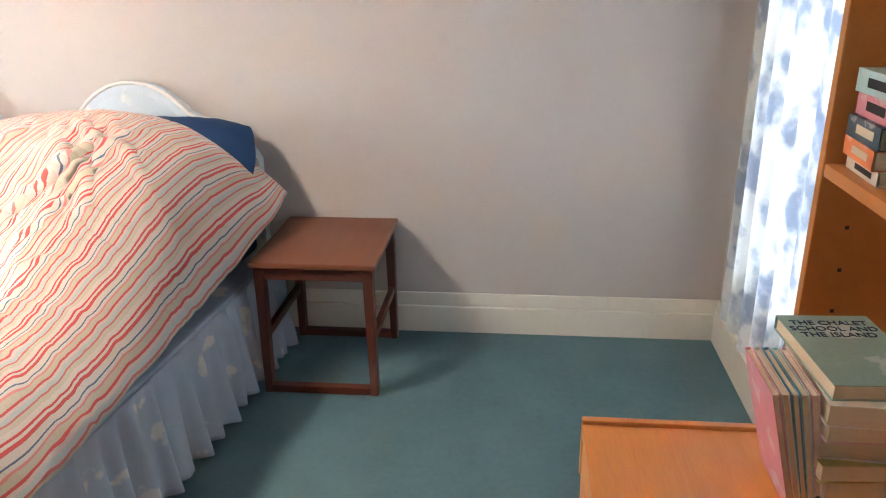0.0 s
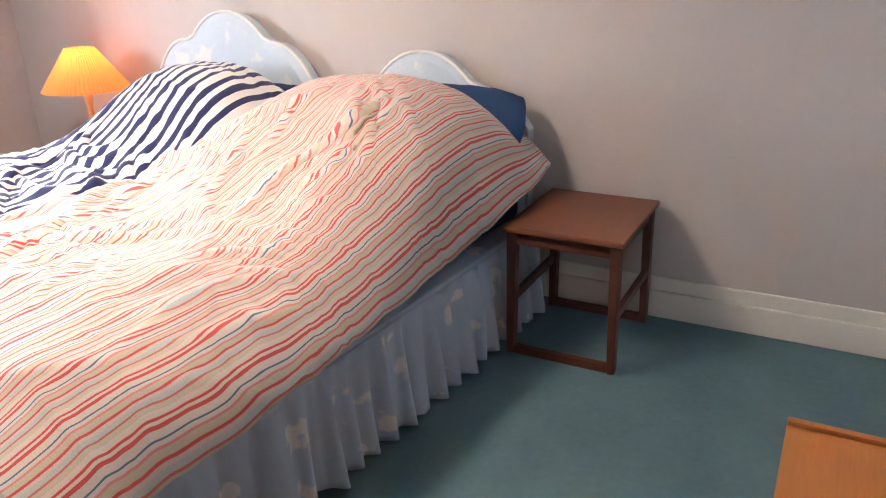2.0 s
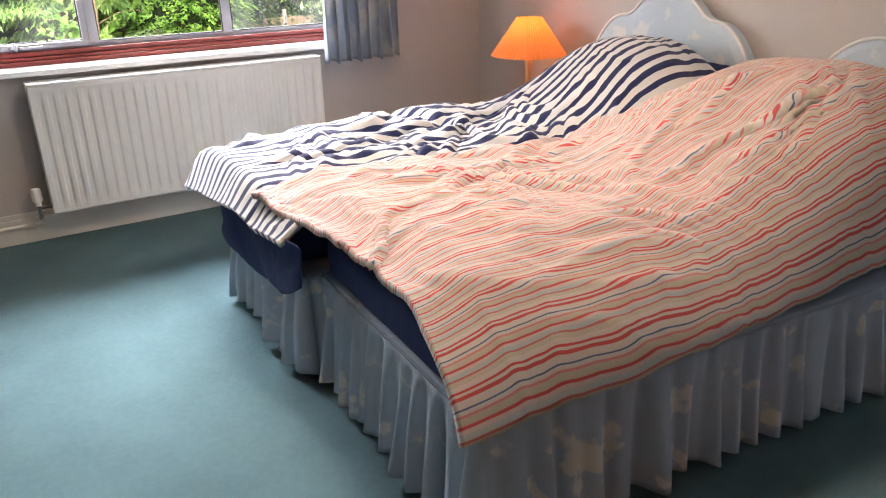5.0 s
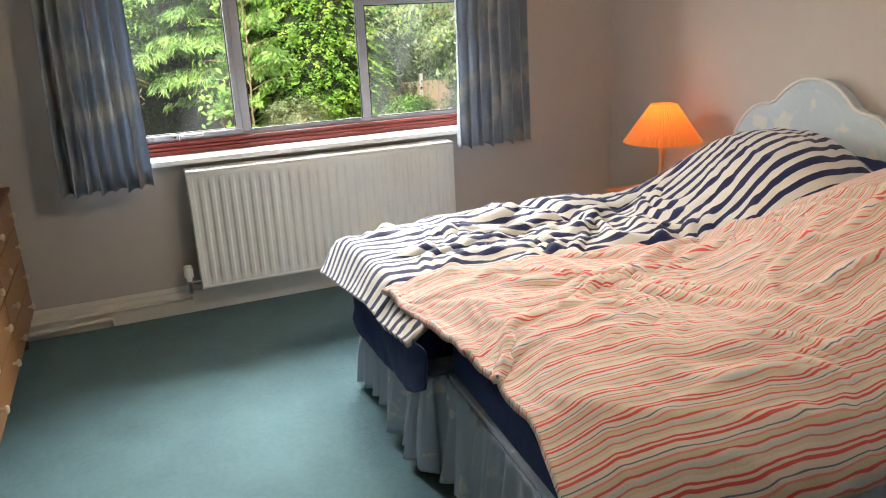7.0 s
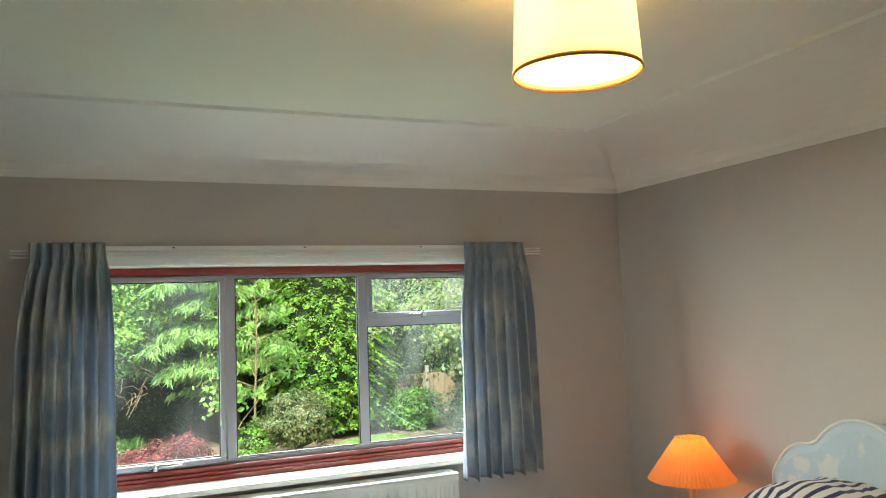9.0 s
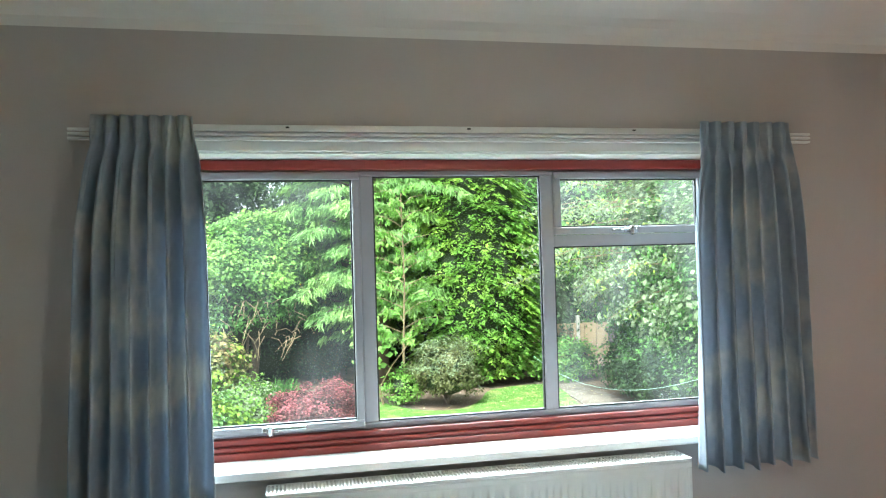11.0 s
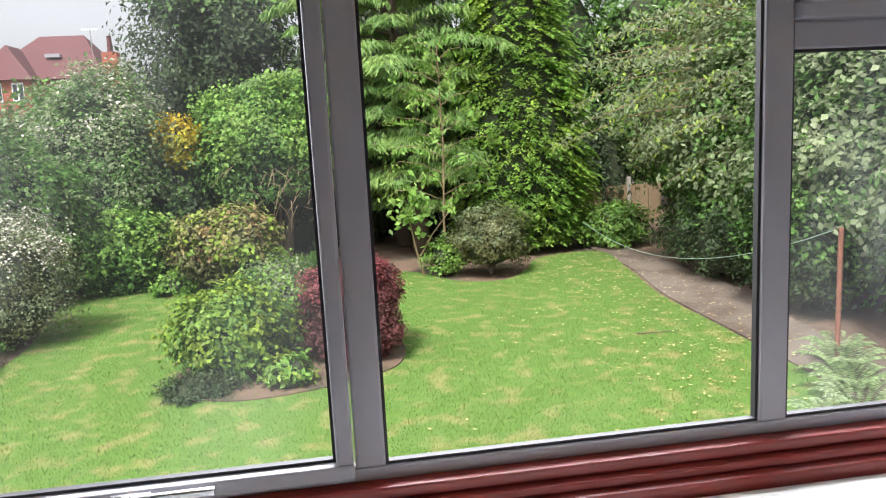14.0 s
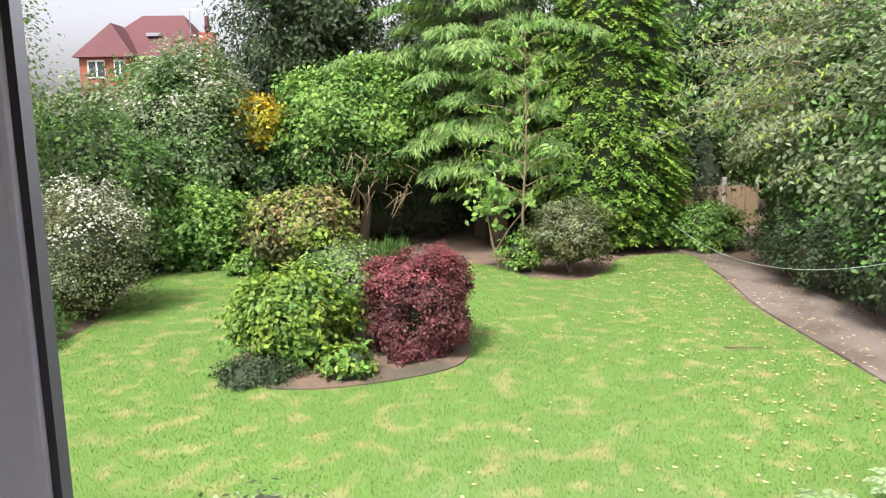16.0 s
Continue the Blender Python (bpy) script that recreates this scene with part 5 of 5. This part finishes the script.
C = np.array([-18.9, -0.1, -0.75]) + R.normal(size=(130, 3)) * [0.25, 0.3, 0.35]
leaves_at("broad_leaves", C, np.tile([1, 0, 0.3], (130, 1)), 0.12, L["bright"], sap, 0.6, 0.6)

# overhanging cherry branches from the trees by the path
over = thing("overhanging_boughs", "long leafy cherry boughs reaching over the lawn", "tree")
C, D = [], []
for i in range(26):
    s = Vector((-17.5 + R.uniform(-2.5, 2.5), 7.6 + R.uniform(-0.4, 0.8), R.uniform(0.3, 3.8)))
    e = s + Vector((R.uniform(-0.6, 0.9), -R.uniform(1.6, 3.6), R.uniform(-0.9, 0.1)))
    part("bough", tube(bmesh.new(), [s, (s + e) / 2 + Vector((0, 0, 0.25)), e], (0.025, 0.005), 5), L["twig"], over)
    m = 150
    w = R.uniform(0.1, 1.03, (m, 1))
    C.append(np.array(s) + (np.array(e) - np.array(s)) * w + np.array([0, 0, 0.5]) * w * (1 - w) + R.normal(size=(m, 3)) * [0.13, 0.13, 0.11])
    D.append(np.tile([0.4, -0.5, 0.4], (m, 1)))
leaves_at("foliage", np.concatenate(C), np.concatenate(D), 0.085, L["grey"], over, 0.36, 0.7)
leaves_at("young_leaves", np.concatenate(C)[::3] + R.normal(size=(len(np.concatenate(C)[::3]), 3)) * 0.08, np.concatenate(D)[::3], 0.085, L["lime"], over, 0.36, 0.7)

# tall dark oak and distant trees
oak = bush("oak_tree", "tall dark evergreen oak behind the garden", "tree", (-33.0, -6.2, 5.2), (2.8, 3.3, 5.6), L["dark"], 620, 30, 0.13, 0.42, -0.95, k=0.52, mix=[(L["mid"], 0.12, 0.13, 0.2)], ground=False)
part("trunk", tube(bmesh.new(), [(-33, -6, G), (-33.1, -6.2, 2), (-33, -6.0, 8)], (0.4, 0.12), 10), L["bark"], oak)
for c, r, m in (((-31, 0.5, 3.4), (2.6, 3.4, 5.2), "dark"), ((-31, 6.6, 3.0), (2.6, 3.6, 5.4), "mid"), ((-30, 12.5, 2.4), (2.8, 4.0, 5.0), "mid"), ((-33, -11.8, 0.6), (2.2, 2.9, 3.3), "mid"), ((-36, -17.5, -0.3), (2.4, 4.2, 2.8), "grey"), ((-29, -19.5, 0.4), (2.4, 3.4, 3.2), "grey"), ((-17, 14.5, 2.4), (3.2, 3.4, 5.2), "mid"), ((-9, 13.5, 2.2), (3.2, 3.4, 5.0), "mid"), ((-12, -15.5, 0.5), (2.4, 2.6, 3.2), "mid")):
    bush("background_tree", "leafy tree beyond the garden boundary", "tree", c, r, L[m], 420, 24, 0.14, 0.42, -0.95, k=0.84, group="trees beyond the garden")
far = thing("far_woods", "band of distant treetops beyond the houses", "woods", kind="stuff")
pts, dd = [], []
for i in range(60):
    a = i / 59
    c = (-66 + 6 * math.sin(i * 1.7), -75 + 150 * a, -1.0 + 1.2 * math.sin(i * 2.3))
    p, d = clumps(c, (3, 2.6, 4.2), 60, 12, 0.6, -0.5)
    pts.append(p), dd.append(d)
leaves_at("foliage", np.concatenate(pts), np.concatenate(dd), 0.34, L["grey"], far, 0.6)

# ferns by the house
def fern(x, y, z, h, n=13):
    t = thing("fern", "pale green arching fern beside the house", "fern", "ferns by the house")
    C, U, V = [], [], []
    for i in range(n):
        a = i * 6.283 / n + R.uniform(-0.2, 0.2)
        d = np.array([math.cos(a), math.sin(a), 0])
        sd = np.array([-d[1], d[0], 0])
        ln = h * R.uniform(0.8, 1.15)
        for s in range(26):
            q = 0.12 + 0.88 * s / 25
            p = np.array([x, y, z]) + d * ln * 0.75 * q + np.array([0, 0, 1]) * h * (1.05 * q - 0.62 * q ** 2.4)
            w = 0.26 * ln * math.sin(math.pi * min(1, 0.16 + 0.84 * q)) ** 0.8 * 0.6 + 0.012
            for sg in (-1, 1):
                dirn = sd * sg + d * 0.45 + np.array([0, 0, -0.12])
                dirn /= np.linalg.norm(dirn)
                C.append(p + dirn * w / 2), U.append(dirn * w / 2), V.append(np.cross(dirn, [0, 0, 1]) * 0.022)
    quads("fronds", np.array(C), np.array(U), np.array(V), L["pale"], t, 0.1)


for x, y, h in ((-8.9, 5.15, 0.85), (-8.2, 4.75, 0.8), (-7.4, 4.3, 0.8), (-6.9, 3.6, 0.75), (-6.3, 2.9, 0.8), (-6.0, 1.9, 0.65), (-5.5, 1.1, 0.55), (-6.9, 5.2, 0.95), (-5.6, 3.9, 0.95), (-6.2, 4.8, 0.9), (-7.8, 5.9, 0.9), (-5.3, 2.6, 0.8), (-9.6, 5.6, 0.7)):
    fern(x, y, G, h)
bush("house_shrub", "feathery shrub below the window", "bush", (-5.6, -3.3, -2.2), (0.5, 0.6, 0.5), L["grey"], 70, 20, 0.04, 0.1)

# clothes line
post = thing("clothes_post", "rusty brown metal clothes line post", "post")
part("pole", tube(bmesh.new(), [(-9.5, 5.5, G), (-9.5, 5.5, -0.48)], 0.04, 12), material("rusty_paint", (0.22, 0.09, 0.06), 0.7, vary=0.2), post)
part("hook", tube(bmesh.new(), [(-9.5, 5.5, -0.55), (-9.46, 5.35, -0.46), (-9.45, 5.25, -0.50)], 0.012, 8), M["chrome"], post)
line = thing("clothes_line", "thin green plastic clothes line, slack", "clothes line")
a, b = Vector((-21.0, 5.38, -1.75)), Vector((-9.46, 5.35, -0.50))
part("cord", tube(bmesh.new(), [a.lerp(b, i / 16) - Vector((0, 0, 0.75 * 4 * (i / 16) * (1 - i / 16))) for i in range(17)], 0.005, 6), material("green_cord", (0.42, 0.60, 0.50), 0.5), line)
fence = thing("garden_fence", "concrete posts and timber panel at the boundary", "fence")
for y in (7.9, 8.85):
    box_part("post", (-26.1, y, G), (-25.97, y + 0.13, -0.9), material("concrete", (0.34, 0.32, 0.27), 0.9), fence, 0.01)
for i in range(8):
    box_part("board", (-26.06, 6.2 + i * 0.5, G), (-26.03, 6.2 + i * 0.5 + 0.48, -1.2), L["twig"], fence, 0.004)

# fallen leaves, twigs and grass blades
n = 1900
x, y = R.uniform(-20.5, -7.0, n), R.uniform(-2, 6.5, n)
w = R.uniform(0, 1, n) < np.exp(-((y - 4.6) / 2.0) ** 2) * 0.9 + 0.08
x, y = x[w], y[w]
n = len(x)
u = np.column_stack([R.normal(size=n), R.normal(size=n), np.zeros(n)])
u /= np.linalg.norm(u, axis=1, keepdims=True)
v = np.cross(u, [0, 0, 1.0])
litter = thing("fallen_leaves", "yellow and brown leaves fallen on the lawn", "leaves", kind="stuff")
quads("leaves", np.column_stack([x, y, np.full(n, G + 0.035)]), u * 0.038, v * 0.025, leaf_mat("dry_yellow_leaves", (0.62, 0.56, 0.28), (0.45, 0.32, 0.14)), litter)
stick = thing("fallen_stick", "thin dead stick lying on the lawn", "stick")
part("stick", tube(bmesh.new(), [(-11.9, 3.2, G + 0.02), (-11.8, 3.55, G + 0.035), (-11.85, 4.0, G + 0.02)], (0.012, 0.006), 6), L["bark"], stick)
n = 150000
x = -4.5 - 19 * R.uniform(0, 1, n) ** 1.3
y = R.uniform(-9, 5.8, n)
ok = inside(x, y, LAWN)
x, y = x[ok], y[ok]
n = len(x)
d = np.column_stack([R.normal(0, 0.5, n), R.normal(0, 0.5, n), np.ones(n)])
d /= np.linalg.norm(d, axis=1, keepdims=True)
h = R.uniform(0.012, 0.030, (n, 1))
sd = np.cross(d, unit(n))
sd /= np.linalg.norm(sd, axis=1, keepdims=True)
turf = thing("grass", "short mown grass blades", "grass", kind="stuff")
quads("blades", np.column_stack([x, y, np.full(n, G)]) + d * h, d * h, sd * 0.0045, blade_mat, turf)

# the neighbour's house
brick = material("red_brick", (0.36, 0.115, 0.075), 0.9, vary=0.2, scale=3, bump=0.4, bump_scale=14)
tiles = material("red_clay_tiles", (0.12, 0.042, 0.045), 0.8, vary=0.2, scale=2.5, bump=0.6, bump_scale=20, stretch=(1, 1, 3))
house = thing("house", "red brick house with a hipped red tiled roof", "house")
HX, HY0, HY1 = -45.0, -20.5, -14.2
box_part("wall", (HX - 7, HY0, G), (HX, HY1, 5.0), brick, house, 0)
bm = bmesh.new()
e = 0.35
lo = [bm.verts.new(p) for p in ((HX + e, HY0 - e, 4.95), (HX + e, HY1 + e, 4.95), (HX - 7 - e, HY1 + e, 4.95), (HX - 7 - e, HY0 - e, 4.95))]
r0, r1 = bm.verts.new((HX - 3.5, HY0 + 2.2, 7.7)), bm.verts.new((HX - 3.5, HY1 - 1.6, 7.7))
for f in ((lo[0], lo[1], r1, r0), (lo[1], lo[2], r1), (lo[2], lo[3], r0, r1), (lo[3], lo[0], r0)):
    bm.faces.new(f)
bm.faces.new(lo[::-1])
roof = part("roof", bm, tiles, house, "weathered red tile roof")
bm = bmesh.new()
lo = [bm.verts.new(p) for p in ((HX + 1.5, HY0 - 0.2, 4.9), (HX + 1.5, HY0 + 3.2, 4.9), (HX - 2, HY0 + 3.2, 4.9), (HX - 2, HY0 - 0.2, 4.9))]
ap, aq = bm.verts.new((HX - 0.1, HY0 + 1.5, 6.9)), bm.verts.new((HX - 2, HY0 + 1.5, 6.9))
for f in ((lo[0], lo[1], ap), (lo[1], lo[2], aq, ap), (lo[2], lo[3], aq), (lo[3], lo[0], ap, aq), tuple(lo[::-1])):
    bm.faces.new(f)
part("bay_roof", bm, tiles, house)
box_part("bay_wall", (HX - 1, HY0 + 0.1, G), (HX + 1.2, HY0 + 2.9, 4.92), brick, house, 0)
dark_glass = material("dark_window_glass", (0.05, 0.06, 0.07), 0.1)
for x, y, w in ((HX + 1.2, HY0 + 0.55, 0.95), (HX + 1.2, HY0 + 2.0, 0.6), (HX, HY0 + 4.2, 1.4)):
    wd = thing("window", "", "")
    wd.parent = house
    box_part("frame", (x, y, 3.75), (x + 0.05, y + w, 4.75), M["sill"], wd, 0.01)
    for k in range(2):
        box_part("pane", (x + 0.051, y + 0.07 + k * w / 2, 3.85), (x + 0.06, y + w / 2 - 0.03 + k * w / 2, 4.65), dark_glass, wd, 0)
box_part("skylight", (HX - 1.55, HY1 - 3.2, 6.25), (HX - 1.15, HY1 - 2.4, 6.45), M["alu"], house, 0.01)
ch = box_part("chimney", (HX - 0.6, -14.0, G), (HX + 0.2, -13.2, 6.3), brick, house, 0.02)
part("chimney_pot", turned(bmesh.new(), [(0.14, 6.3), (0.16, 6.35), (0.12, 7.15), (0.14, 7.2)], (HX - 0.2, -13.6, 0), 14), tiles, ch)
bm = tube(bmesh.new(), [(HX, -14.5, 5.0), (HX, -14.5, 7.6)], 0.03, 6)
tube(bm, [(HX, -14.9, 7.55), (HX, -14.1, 7.55)], 0.02, 6)
part("aerial", bm, M["chrome"], house)
shed = thing("shed", "small orange tiled shed behind the border", "shed")
box_part("wall", (-30, -16.6, G), (-28, -13.8, 0.2), brick, shed, 0)
box_part("roof", (-30.2, -16.8, 0.2), (-27.8, -13.6, 0.45), tiles, shed, 0.02)
